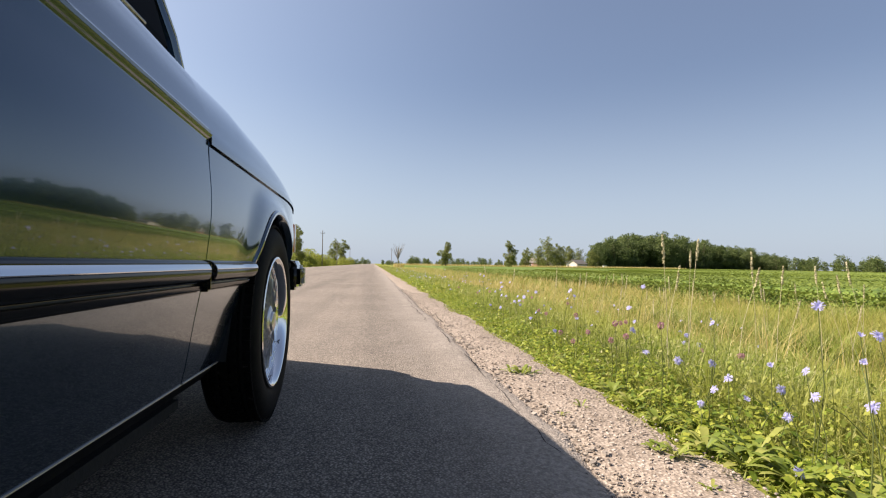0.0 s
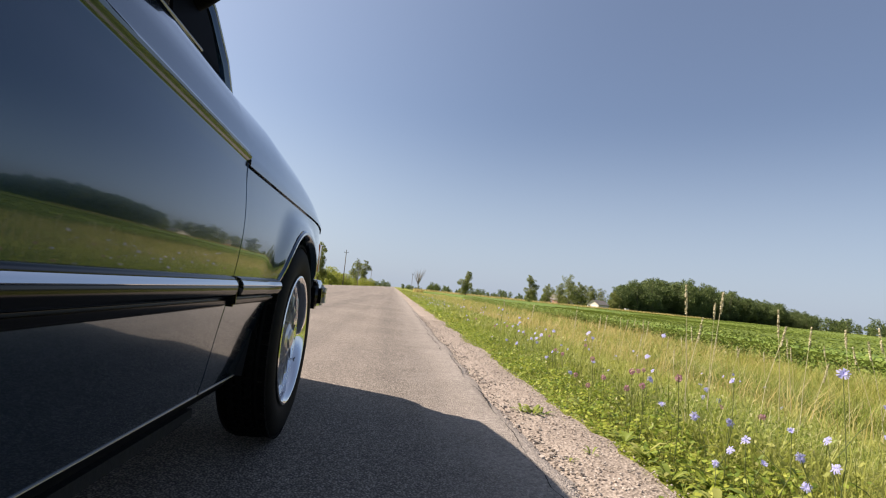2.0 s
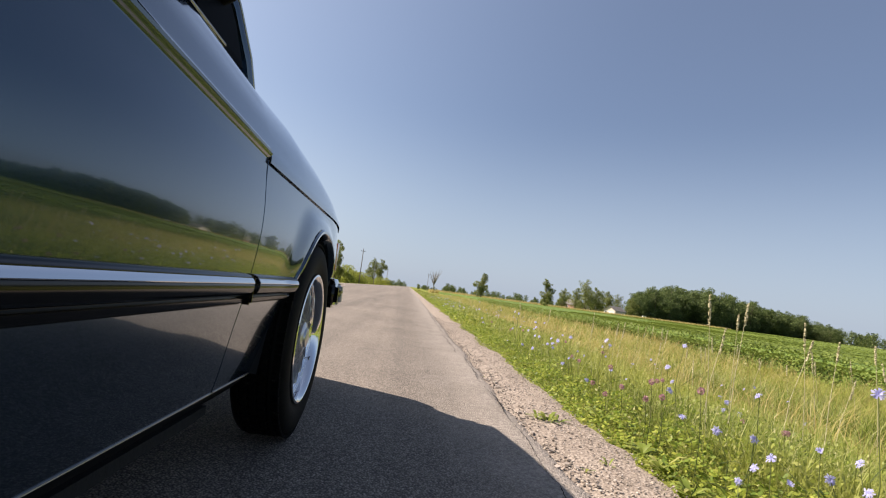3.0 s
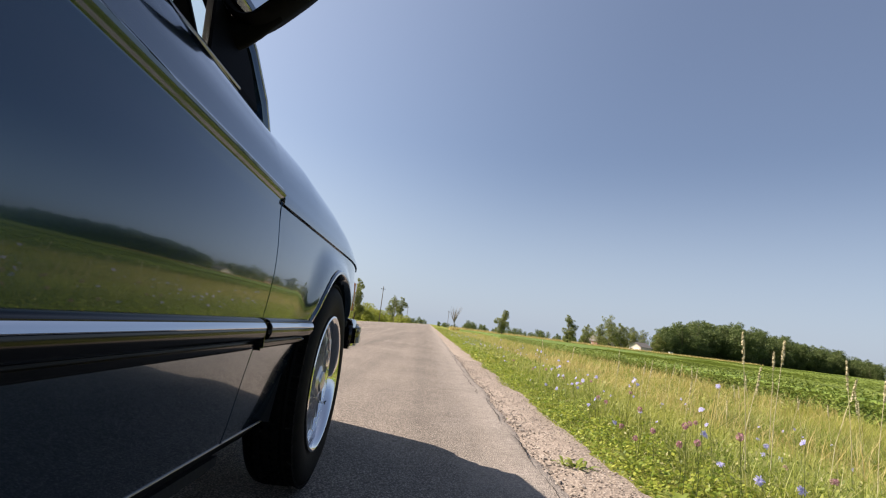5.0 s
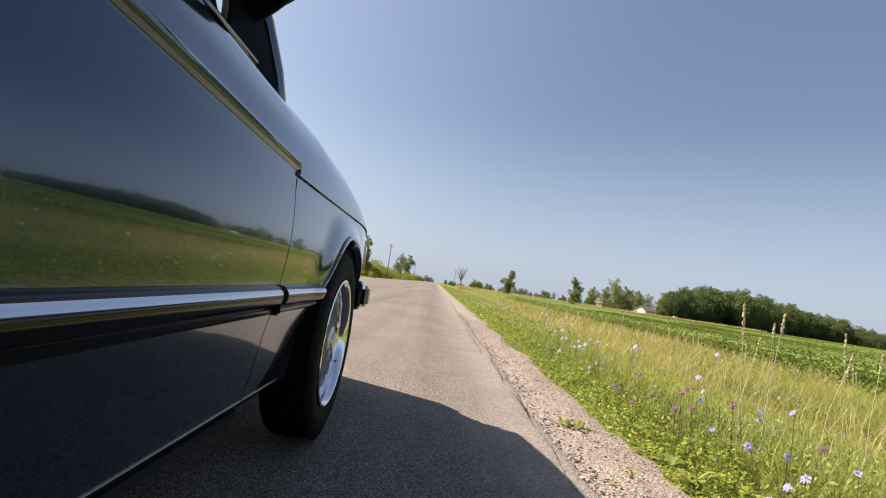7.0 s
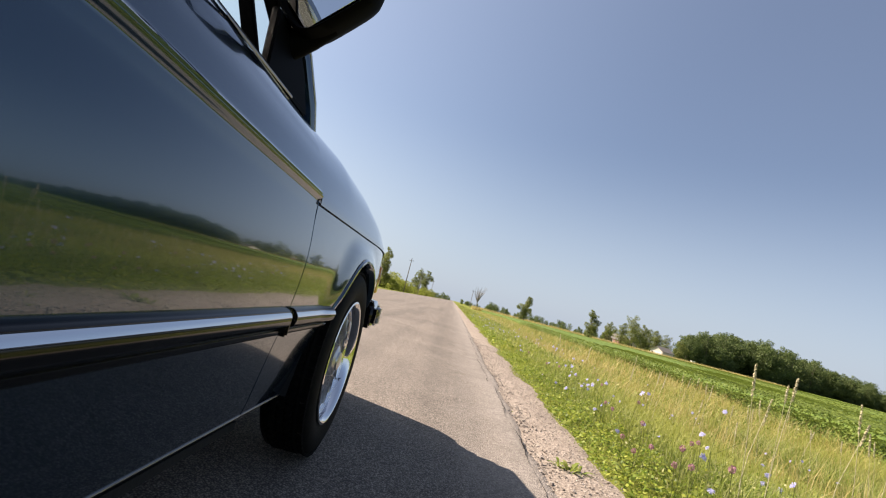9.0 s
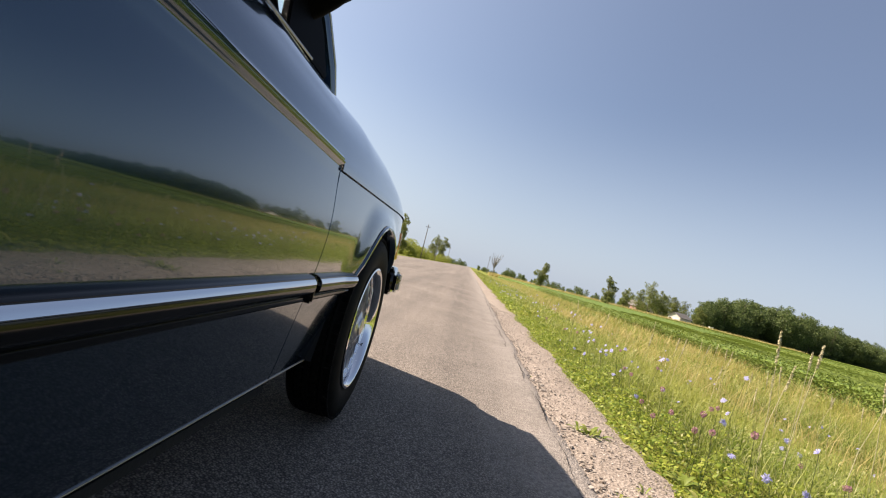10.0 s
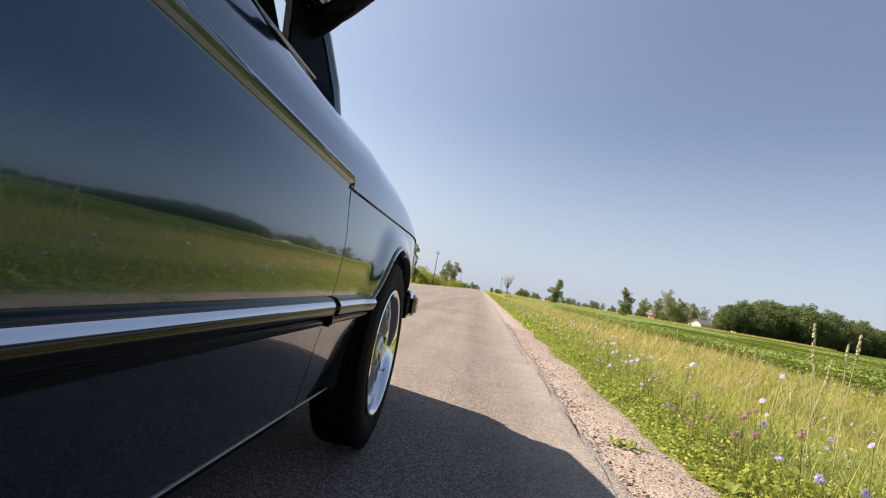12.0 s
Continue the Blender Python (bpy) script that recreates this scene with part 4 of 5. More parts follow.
def plant(model, deg, dist, scale=1.0, turn=0.0, first=False):
    x, y = at_bearing(deg, dist)
    m = Matrix.Translation((x, y, ground_z(x))) @ Matrix.Rotation(turn, 4, "Z") @ Matrix.Scale(scale, 4)
    if first:
        model.matrix_basis = m
        return model
    c = copy_thing(model, Matrix.Translation((x, y, ground_z(x))) @ Matrix.Rotation(turn, 4, "Z"))
    c.scale = (scale, scale, scale)
    return c


R = random.Random(8)
# lone trees along the field
plant(tree(9.4, 5.2, 1, light_tree_mat, 13000, leaf=0.19, low=0.10, label="lone green tree with an uneven split crown"), 9.3, 150, 0.84, first=True)
plant(tree(10.0, 5.4, 2, light_tree_mat, 14000, leaf=0.19, low=0.08, label="lone tall green tree beside the field"), 16.4, 150, 0.86, first=True)
# woodland block
models = [tree(14.5 + i * 0.6, 12 + i * 0.5, 20 + i, tree_mat, 7000, leaf=0.46, name="woodland_tree", label="dark green broadleaf tree in a dense wood", group="trees of the wood", low=0.04) for i in range(4)]
first = set()
for i in range(115):
    deg = 25.6 + 17.2 * R.random()
    dist = 215 + (deg - 25.6) * 5.0 + R.random() ** 1.5 * 60
    k = i % 4
    sc = R.uniform(0.9, 1.05) * float(np.interp(deg, [25.6, 27.5, 29.5, 33, 38, 43], [0.76, 0.90, 1.12, 1.08, 0.82, 0.52]))
    plant(models[k], deg, dist, sc, R.uniform(0, 6), first=k not in first)
    first.add(k)
# distant hedgerow trees all round
far_models = [tree(7 + i, 6 + i, 40 + i, tree_mat, 800, leaf=0.62, name="hedgerow_tree", label="distant dark green hedgerow tree", group="far hedgerow", low=0.06) for i in range(3)]
first = set()
spots = [(R.uniform(1.5, 26), R.uniform(330, 420), R.uniform(0.45, 0.85)) for _ in range(60)]
spots += [(R.uniform(1.0, 25), R.uniform(360, 430), R.uniform(0.28, 0.5)) for _ in range(90)]
spots += [(R.uniform(42, 60), R.uniform(280, 360), R.uniform(0.7, 1.0)) for _ in range(60)]
spots += [(R.uniform(60, 140), R.uniform(260, 380), R.uniform(0.9, 1.5)) for _ in range(90)]
spots += [(R.uniform(-75, -12), R.uniform(150, 300), R.uniform(0.8, 1.4)) for _ in range(40)]
for i, (deg, dist, s) in enumerate(spots):
    k = i % 3
    plant(far_models[k], deg, dist, s, R.uniform(0, 6), first=k not in first)
    first.add(k)
# houses and trees beyond the field, at the far end and across the road
cluster = [tree(11 + i, 7.0 + i, 60 + i, light_tree_mat, 9000, leaf=0.26, name="farmyard_tree", label="green tree beside the farmhouses", group="farmyard trees", low=0.08) for i in range(3)]
for i, (deg, dist, sc) in enumerate(((18.4, 200, 0.75), (19.6, 215, 0.8), (20.6, 205, 1.0), (21.6, 210, 0.95), (23.0, 215, 0.8), (23.9, 220, 0.7), (25.3, 215, 0.75), (18.9, 230, 0.6), (22.3, 235, 0.8))):
    plant(cluster[i % 3], deg, dist, sc, i * 1.3, first=i < 3)
left = [tree(9.5 + i, 4.4 + i, 70 + i, light_tree_mat, 9000, leaf=0.19, name="roadside_tree", label="slender green tree across the road", group="trees across the road", low=0.12) for i in range(2)]
for i, (deg, dist, sc) in enumerate(((-8.4, 120, 1.05), (-4.2, 185, 0.95), (-3.3, 200, 1.1), (-10.5, 110, 0.9))):
    plant(left[i % 2], deg, dist, sc, i * 2.1, first=i < 2)
bushes = [tree(2.6 + 0.5 * i, 3.6 + 0.5 * i, 80 + i, bush_mat, 4000, leaf=0.16, name="bush", label="yellow-green roadside bush across the road", group="bushes across the road", low=0.0) for i in range(3)]
for b in bushes:
    tagged(b, category="bush")
n = 0
for deg in np.linspace(-13, -5.2, 24):
    d = R.uniform(80, 130) + (deg + 13) * 5
    plant(bushes[n % 3], float(deg), d, R.uniform(0.85, 1.3), R.uniform(0, 6), first=n < 3)
    n += 1
for deg in np.linspace(-5.0, -2.6, 9):
    plant(bushes[n % 3], float(deg), R.uniform(170, 230), R.uniform(0.6, 0.95), R.uniform(0, 6))
    n += 1
for deg in np.linspace(-3.4, -0.4, 16):
    plant(far_models[n % 3], float(deg), R.uniform(330, 420), R.uniform(0.35, 0.55), R.uniform(0, 6))
    n += 1


def bare_tree(height, seed):
    r = random.Random(seed)
    t = thing("bare_tree", (0, 0, 0), "leafless grey tree standing by the road ahead", "tree")
    bm = tube([(0, 0, -0.3), (0.1, 0, height * 0.3), (0, 0.1, height * 0.45)], 0.16, 7, 0.1)
    for i in range(30):
        a, q = r.uniform(0, 6.28), r.uniform(0.22, 0.45)
        spread = r.uniform(0.9, 3.0)
        top = Vector((math.cos(a) * spread, math.sin(a) * spread, height * r.uniform(0.7, 1.0)))
        b2 = tube([(0, 0, height * q), tuple(top * 0.5 + Vector((0, 0, height * q * 0.6))), tuple(top)], 0.085, 5, 0.02)
        me = bpy.data.meshes.new("branch")
        b2.to_mesh(me)
        b2.free()
        bm.from_mesh(me)
        bpy.data.meshes.remove(me)
    part("branches", bm, grey_bark, t)
    return t


grey_bark = shader("weathered_grey_bark", (0.22, 0.20, 0.18), 0.9)
bump(grey_bark, noise_tex(grey_bark, 14, 4), 0.5, 0.02)
plant(bare_tree(9.5, 4), 2.7, 205, first=True)
pole_wood = shader("weathered_pole_wood", (0.17, 0.14, 0.11), 0.9)
bump(pole_wood, noise_tex(pole_wood, 8, 5), 0.5, 0.01)


def utility_pole(x, y, height):
    p = thing("utility_pole", (x, y, ground_z(x)), "weathered wooden utility pole with a short crossarm", "utility pole", "poles along the road")
    g = ground_z(x)
    part("pole", tube([(x, y, g - 0.4), (x, y, g + height * 0.5), (x, y, g + height)], 0.11, 9, 0.07), pole_wood, p)
    part("crossarm", box(x - 0.5, x + 0.5, y - 0.04, y + 0.04, g + height - 0.66, g + height - 0.58, 0.01), pole_wood, p)
    for dx in (-0.42, 0.0, 0.42):
        part("insulator", lathe([(0.0, 0.04), (0.05, 0.06), (0.1, 0.04), (0.14, 0.02)], 8, False, (x + dx, y, g + height - 0.58)), plastic, p, "dark insulator")


for deg, dist, h in ((-5.6, 118, 8.2), (-4.0, 168, 8.0), (-2.6, 240, 8.0), (2.0, 235, 8.0)):
    utility_pole(*at_bearing(deg, dist), h)

cream = shader("cream_siding", (0.60, 0.54, 0.48), 0.75)
sw = node(cream, "ShaderNodeTexWave", Scale=2.2)
sw.bands_direction = "Z"
link(cream, coords(cream), sw.inputs["Vector"])
bump(cream, sw.outputs["Fac"], 0.5, 0.03)
brick_wall = shader("red_brick", rough=0.85)
link(brick_wall, ramp(brick_wall, noise_tex(brick_wall, 3.0, 5), [(0.3, (0.26, 0.13, 0.10)), (0.7, (0.40, 0.23, 0.18))]), bsdf(brick_wall).inputs["Base Color"])
slate = shader("grey_shingles", rough=0.85)
link(slate, ramp(slate, noise_tex(slate, 2.0, 6), [(0.3, (0.112, 0.101, 0.091)), (0.7, (0.196, 0.182, 0.164))]), bsdf(slate).inputs["Base Color"])
white_trim = shader("white_trim", (0.72, 0.70, 0.67), 0.6)
dark_pane = shader("dark_pane", (0.03, 0.035, 0.04), 0.08)


def house(name, deg, dist, w, d, h, roof, turn, wall_mat, label, doors=(), windows=()):
    """Gabled house: the gable end faces -y before turning."""
    x, y = at_bearing(deg, dist)
    g = ground_z(x)
    t = thing(name, (x, y, g), label, "house")
    m = Matrix.Translation((x, y, g)) @ Matrix.Rotation(radians(turn), 4, "Z") @ Matrix.Scale(0.74, 4)

    def put(nm, bm, mat, parent=None, lab=""):
        bmesh.ops.transform(bm, matrix=m, verts=bm.verts)
        return part(nm, bm, mat, parent or t, lab, smooth=False)
    prof = [(-w / 2, -0.3), (w / 2, -0.3), (w / 2, h), (0, h + roof), (-w / 2, h)]
    bm = bmesh.new()
    f, b = [bm.verts.new((px, -d / 2, pz)) for px, pz in prof], [bm.verts.new((px, d / 2, pz)) for px, pz in prof]
    bm.faces.new(f)
    bm.faces.new(b[::-1])
    for i in range(5):
        j = (i + 1) % 5
        bm.faces.new((f[j], f[i], b[i], b[j]))
    bmesh.ops.recalc_face_normals(bm, faces=bm.faces)
    put("wall", bm, wall_mat)
    for sd in (-1, 1):
        o = 0.45
        ln = math.hypot(w / 2, roof)
        ex, ez = sd * (w / 2 + o * w / 2 / ln), h - o * roof / ln
        bm = bmesh.new()
        top = [bm.verts.new(p) for p in ((0, -d / 2 - o, h + roof + 0.16), (ex, -d / 2 - o, ez + 0.16), (ex, d / 2 + o, ez + 0.16), (0, d / 2 + o, h + roof + 0.16))]
        bm.faces.new(top)
        made = bmesh.ops.extrude_face_region(bm, geom=list(bm.faces))
        bmesh.ops.translate(bm, verts=[q for q in made["geom"] if isinstance(q, bmesh.types.BMVert)], vec=(0, 0, -0.14))
        bmesh.ops.recalc_face_normals(bm, faces=bm.faces)
        put("roof", bm, slate)
    for cx, bw, bh in doors:
        put("garage_door", box(cx - bw / 2, cx + bw / 2, -d / 2 - 0.06, -d / 2 - 0.01, 0, bh, 0.01), white_trim, None, "white garage door")
    for cx, cz, bw, bh, end in windows:
        if end:
            fr = put("window", box(cx - bw / 2 - 0.1, cx + bw / 2 + 0.1, -d / 2 - 0.07, -d / 2 - 0.01, cz - 0.1, cz + bh + 0.1, 0.01), white_trim)
            q = put("pane", box(cx - bw / 2, cx + bw / 2, -d / 2 - 0.085, -d / 2 - 0.075, cz, cz + bh), dark_pane, fr)
        else:
            fr = put("window", box(-w / 2 - 0.07, -w / 2 - 0.01, cx - bw / 2 - 0.1, cx + bw / 2 + 0.1, cz - 0.1, cz + bh + 0.1, 0.01), white_trim)
            q = put("pane", box(-w / 2 - 0.085, -w / 2 - 0.075, cx - bw / 2, cx + bw / 2, cz, cz + bh), dark_pane, fr)
        q.matrix_parent_inverse = Matrix.Identity(4)
    return t


tan_siding = shader("tan_siding", (0.40, 0.34, 0.28), 0.8)
bump(tan_siding, noise_tex(tan_siding, 3, 5), 0.3, 0.02)
house("garage_building", 23.7, 176, 5.4, 8.6, 2.5, 1.7, -52, cream, "small cream gabled garage with a grey shingle roof", [(0.7, 2.6, 2.0)], [(-1.8, 0.9, 0.8, 0.9, True), (-2, 0.9, 0.9, 0.9, False), (2, 0.9, 0.9, 0.9, False)])
house("brick_house", 19.3, 228, 9, 10, 3.2, 2.8, 30, brick_wall, "red-brick house with a grey roof behind the field", [], [(-2.4, 0.9, 1.2, 1.4, True), (2.4, 0.9, 1.2, 1.4, True), (0, 0.9, 1.4, 1.3, False), (3, 0.9, 1.2, 1.3, False)])
house("gabled_house", 20.9, 226, 6.5, 9, 4.2, 3.0, -15, tan_siding, "two-storey cream house with a steep gable", [], [(-1.4, 0.9, 1.1, 1.4, True), (1.4, 0.9, 1.1, 1.4, True), (0, 3.6, 1.1, 1.3, True), (1, 0.9, 1.2, 1.3, False)])

# dry strip along the far edge of the crop
xy = scatter(9000, 6, 100, 151, 158, 0, 31)
stuff("dry_field_margin", blades(xy, heights_at(xy), np.random.default_rng(3).uniform(0.7, 1.3, len(xy)), np.full(len(xy), 0.22), 0.3, 1, 33), straw_mat, "straw-coloured strip of dry grass along the field")


# ---- wild flowers and weeds on the near verge ----
def blossom_mesh(count, length, cup, seed):
    """A chicory head: strap petals with squared ends, in two uneven rows."""
    r = random.Random(seed)
    V, F = [], []
    for ring, (num, ln, up) in enumerate(((count, length, cup), (count // 2, length * 0.66, cup + 0.35))):
        for i in range(num):
            a = 2 * math.pi * (i + 0.4 * ring + r.uniform(-0.28, 0.28)) / num
            c, n2 = Vector((math.cos(a), math.sin(a), 0)), Vector((-math.sin(a), math.cos(a), 0))
            L, t, k = ln * r.uniform(0.78, 1.1), up + r.uniform(-0.15, 0.22), len(V)
            for q, w, droop in ((0.08, 0.0008, 0.0), (0.55, 0.0021, 0.0), (1.0, 0.0024, -0.22)):
                p = c * (L * q * math.cos(t)) + Vector((0, 0, L * q * (math.sin(t) + droop * q)))
                V += [tuple(p + n2 * w), tuple(p - n2 * w)]
            F += [(k, k + 1, k + 3, k + 2), (k + 2, k + 3, k + 5, k + 4)]
    me = bpy.data.meshes.new("blossom")
    me.from_pydata(V, [], F)
    me.materials.append(petal_mat)
    return me


BLOSSOMS = [blossom_mesh(15, 0.0215, 0.2, 1), blossom_mesh(13, 0.020, 0.4, 2), blossom_mesh(12, 0.0195, 0.8, 3), blossom_mesh(14, 0.021, 0.1, 4)]


def chicory(x, y, ztop, seed, extra=2):
    """A wiry branched stem with sky-blue heads; the top one at x, y, ztop."""
    r = random.Random(seed)
    bx, by = x + r.uniform(-0.05, 0.05), y + r.uniform(-0.05, 0.05)
    g = ground_z(bx) - 0.01
    t = thing("chicory", (bx, by, g), "chicory plant with pale blue flowers on wiry stems", "wildflower", "chicory on the verge")
    h = max(0.08, ztop - g)
    base, top = Vector((bx, by, g)), Vector((x, y, ztop))
    mid = base.lerp(top, 0.55) + Vector((r.uniform(-0.03, 0.03), r.uniform(-0.03, 0.03), 0))
    ends = [top]
    bm = tube([base, mid, top], 0.0018, 5, 0.001)
    for i in range(extra):
        q = r.uniform(0.35, 0.75)
        st = base.lerp(top, q)
        en = st + Vector((r.uniform(-0.12, 0.12), r.uniform(-0.12, 0.12), h * r.uniform(0.08, 0.3)))
        b2 = tube([st, st.lerp(en, 0.6) + Vector((0, 0, 0.01)), en], 0.0013, 4, 0.0008)
        me = bpy.data.meshes.new("twig")
        b2.to_mesh(me)
        b2.free()
        bm.from_mesh(me)
        bpy.data.meshes.remove(me)
        ends.append(en)
    part("stem", bm, stem_mat, t)
    for e in ends[:1 + extra * 2 // 3]:
        b = new("blossom", r.choice(BLOSSOMS))
        b.parent = t
        b.matrix_parent_inverse = Matrix.Translation(-t.location)
        b.matrix_basis = Matrix.Translation(e) @ Vector((r.uniform(-1.0, 0.2), r.uniform(-1.0, 0.1), r.uniform(0.15, 0.8))).to_track_quat("Z", "Y").to_matrix().to_4x4() @ Matrix.Rotation(r.uniform(0, 6.28), 4, "Z") @ Matrix.Scale(r.uniform(0.62, 1.0), 4)
    k = 4 + seed % 3
    a = np.array([r.uniform(0, 6.28) for _ in range(k)])
    V, F = [], []
    for w in a:
        c, n2 = Vector((math.cos(w), math.sin(w), 0)), Vector((-math.sin(w), math.cos(w), 0))
        L, i0 = r.uniform(0.05, 0.11), len(V)
        for q, wd, z in ((0.0, 0.004, 0.01), (0.35, 0.012, 0.035), (0.7, 0.014, 0.045), (1.0, 0.002, 0.03)):
            V += [tuple(base + c * L * q + n2 * wd + Vector((0, 0, z))), tuple(base + c * L * q - n2 * wd + Vector((0, 0, z)))]
        F += [(i0 + 2 * j, i0 + 2 * j + 1, i0 + 2 * j + 3, i0 + 2 * j + 2) for j in range(3)]
    part("leaves", (V, F), clover_mat, t)
    return t


HEADS = [(1.21, 5.39, 0.26), (1.14, 5.63, 0.08), (1.15, 4.51, 0.32), (1.15, 4.09, 0.22), (1.17, 3.77, 0.32), (1.16, 3.52, 0.18), (1.26, 3.15, 0.36), (1.22, 2.29, 0.32),
         (1.18, 1.6, 0.32), (1.18, 1.17, 0.42), (1.13, 1.97, 0.16), (1.15, 1.77, 0.16), (1.18, 1.61, 0.18), (1.2, 1.36, 0.22), (1.16, 1.19, 0.24), (1.15, 1.02, 0.36),
         (1.2, 1.02, 0.36), (1.14, 1.0, 0.3), (1.13, 1.46, 0.16), (1.12, 1.23, 0.18), (1.15, 1.15, 0.18), (1.15, 1.56, 0.1), (1.16, 1.42, 0.1), (1.08, 1.53, 0.06), (1.15, 1.24, 0.1), (1.14, 0.98, 0.2), (1.02, 1.06, 0.02)]
for i, (x, y, z) in enumerate(HEADS):
    chicory(x, y, z, 100 + i, i % 2)
for i in range(56):
    y = 2.4 + 24 * R.random() ** 1.4
    x = 1.05 + R.random() ** 1.4 * 2.6
    chicory(x, y, ground_z(x) + R.uniform(0.2, 0.5), 300 + i, 3)


def clover_head(x, y, z, seed):
    r = random.Random(seed)
    g = ground_z(x)
    t = thing("red_clover", (x, y, g), "red clover with dusty pink blossom heads", "wildflower", "red clover on the verge")
    part("stem", tube([(x, y, g), (x + 0.01, y, (g + z) / 2), (x, y, z)], 0.0018, 4, 0.0012), stem_mat, t)
    k = 70
    d = np.array([[r.gauss(0, 1), r.gauss(0, 1), r.gauss(0, 1)] for _ in range(k)])
    d /= np.linalg.norm(d, axis=1)[:, None]
    P = np.array([x, y, z]) + d * np.array([0.011, 0.011, 0.012])
    part("blossom", leaves(P[:, :2], P[:, 2], np.full(k, 0.010), 1.4, seed), pink_mat, t, smooth=False)


for i, (x, y, z) in enumerate([(1.08, 2.15, 0.26), (1.06, 2.01, 0.22), (1.09, 2.67, 0.1), (1.08, 2.45, 0.18), (1.07, 2.17, 0.18), (1.06, 1.74, 0.3), (1.13, 2.73, 0.24), (1.1, 2.89, 0.12)]):
    clover_head(x, y, z, 500 + i)
for i in range(14):
    x, y = R.uniform(1.1, 2.0), R.uniform(2, 7)
    clover_head(x, y, ground_z(x) + R.uniform(0.15, 0.3), 520 + i)

# low clover and weed leaves along the gravel
r5 = np.random.default_rng(17)
xy = scatter(42000, 0.93, 2.0, 0.2, 9, 0.3, 21)
edge = np.array([GRASS + edge_wave(y, 7.0, 0.09) for y in xy[:, 1]])
xy = xy[(xy[:, 0] > edge + 0.02) & (r5.uniform(0, 1, len(xy)) < np.clip(1.5 - (xy[:, 0] - edge) / 0.75, 0.1, 1))]
dist_in = xy[:, 0] - np.array([GRASS + edge_wave(y, 7.0, 0.09) for y in xy[:, 1]])
mound = 0.5 + 0.5 * np.sin(xy[:, 1] * 9 + np.sin(xy[:, 0] * 7) * 2) * np.sin(xy[:, 0] * 11)
z = heights_at(xy) + r5.uniform(0.0, 1.0, len(xy)) * np.clip(dist_in / 0.25, 0.12, 1) * (0.05 + 0.11 * mound)
stuff("clover_leaves", leaves(xy, z, r5.uniform(0.012, 0.034, len(xy)), 0.8, 22), clover_mat, "low bright green clover and weed leaves along the gravel", "weeds")
xy = scatter(16000, 0.95, 3.2, 9, 30, 0.3, 23)
stuff("clover_leaves", leaves(xy, heights_at(xy) + r5.uniform(0, 0.15, len(xy)), r5.uniform(0.03, 0.07, len(xy)), 0.8, 24), clover_mat, "low bright green clover and weed leaves along the gravel", "weeds")


xy = scatter(60000, 1.2, 6.5, 0.3, 9, 0.5, 25)
stuff("weed_leaves", leaves(xy, heights_at(xy) + r5.uniform(0.02, 0.20, len(xy)) * np.clip((xy[:, 0] - 0.9) / 0.6, 0.3, 1), r5.uniform(0.010, 0.032, len(xy)), 1.3, 26), grass_mat, "small mixed weed leaves among the grass", "weeds")
xy = scatter(30000, 1.2, 8.0, 9, 34, 0.5, 27)
stuff("weed_leaves", leaves(xy, heights_at(xy) + r5.uniform(0.02, 0.24, len(xy)), r5.uniform(0.03, 0.07, len(xy)), 1.3, 28), grass_mat, "small mixed weed leaves among the grass", "weeds")


def rosette(x, y, size, seed):
    r = random.Random(seed)
    g = -0.03
    t = thing("rosette_weed", (x, y, g), "flat leafy green weed growing at the gravel edge", "weed", "weeds at the gravel edge")
    for i in range(r.randint(11, 17)):
        w = r.uniform(0, 6.28)
        c, n2 = Vector((math.cos(w), math.sin(w), 0)), Vector((-math.sin(w), math.cos(w), 0))
        L, wd, up = size * r.uniform(0.6, 1.2), size * r.uniform(0.09, 0.16), r.uniform(0.15, 0.8)
        V, F = [], []
        for q, k, z in ((0, 0.25, 0), (0.3, 0.7, 0.5), (0.6, 1.0, 0.85), (0.85, 0.7, 0.9), (1.0, 0.08, 0.8)):
            p = Vector((x, y, g)) + c * L * q + Vector((0, 0, z * L * up))
            V += [tuple(p + n2 * wd * k + Vector((0, 0, 0.15 * wd * k))), tuple(p), tuple(p - n2 * wd * k + Vector((0, 0, 0.15 * wd * k)))]
        for j in range(4):
            F += [(3 * j, 3 * j + 1, 3 * j + 4, 3 * j + 3), (3 * j + 1, 3 * j + 2, 3 * j + 5, 3 * j + 4)]
        part("leaf", (V, F), weed_mat, t)


for i, (x, y, sz) in enumerate([(0.71, 2.40, 0.075), (0.67, 2.45, 0.06), (0.76, 2.42, 0.065), (0.85, 1.31, 0.075), (0.81, 1.36, 0.05), (1.0, 1.22, 0.10), (1.06, 1.12, 0.11), (0.98, 1.36, 0.09), (1.1, 1.3, 0.11), (1.0, 1.85, 0.08), (1.02, 2.05, 0.08), (0.97, 1.6, 0.08), (1.1, 0.95, 0.10), (0.66, 1.72, 0.03), (0.78, 1.82, 0.04), (1.05, 2.6, 0.08), (0.8, 1.08, 0.035)]):
    rosette(x, y, sz, 600 + i)


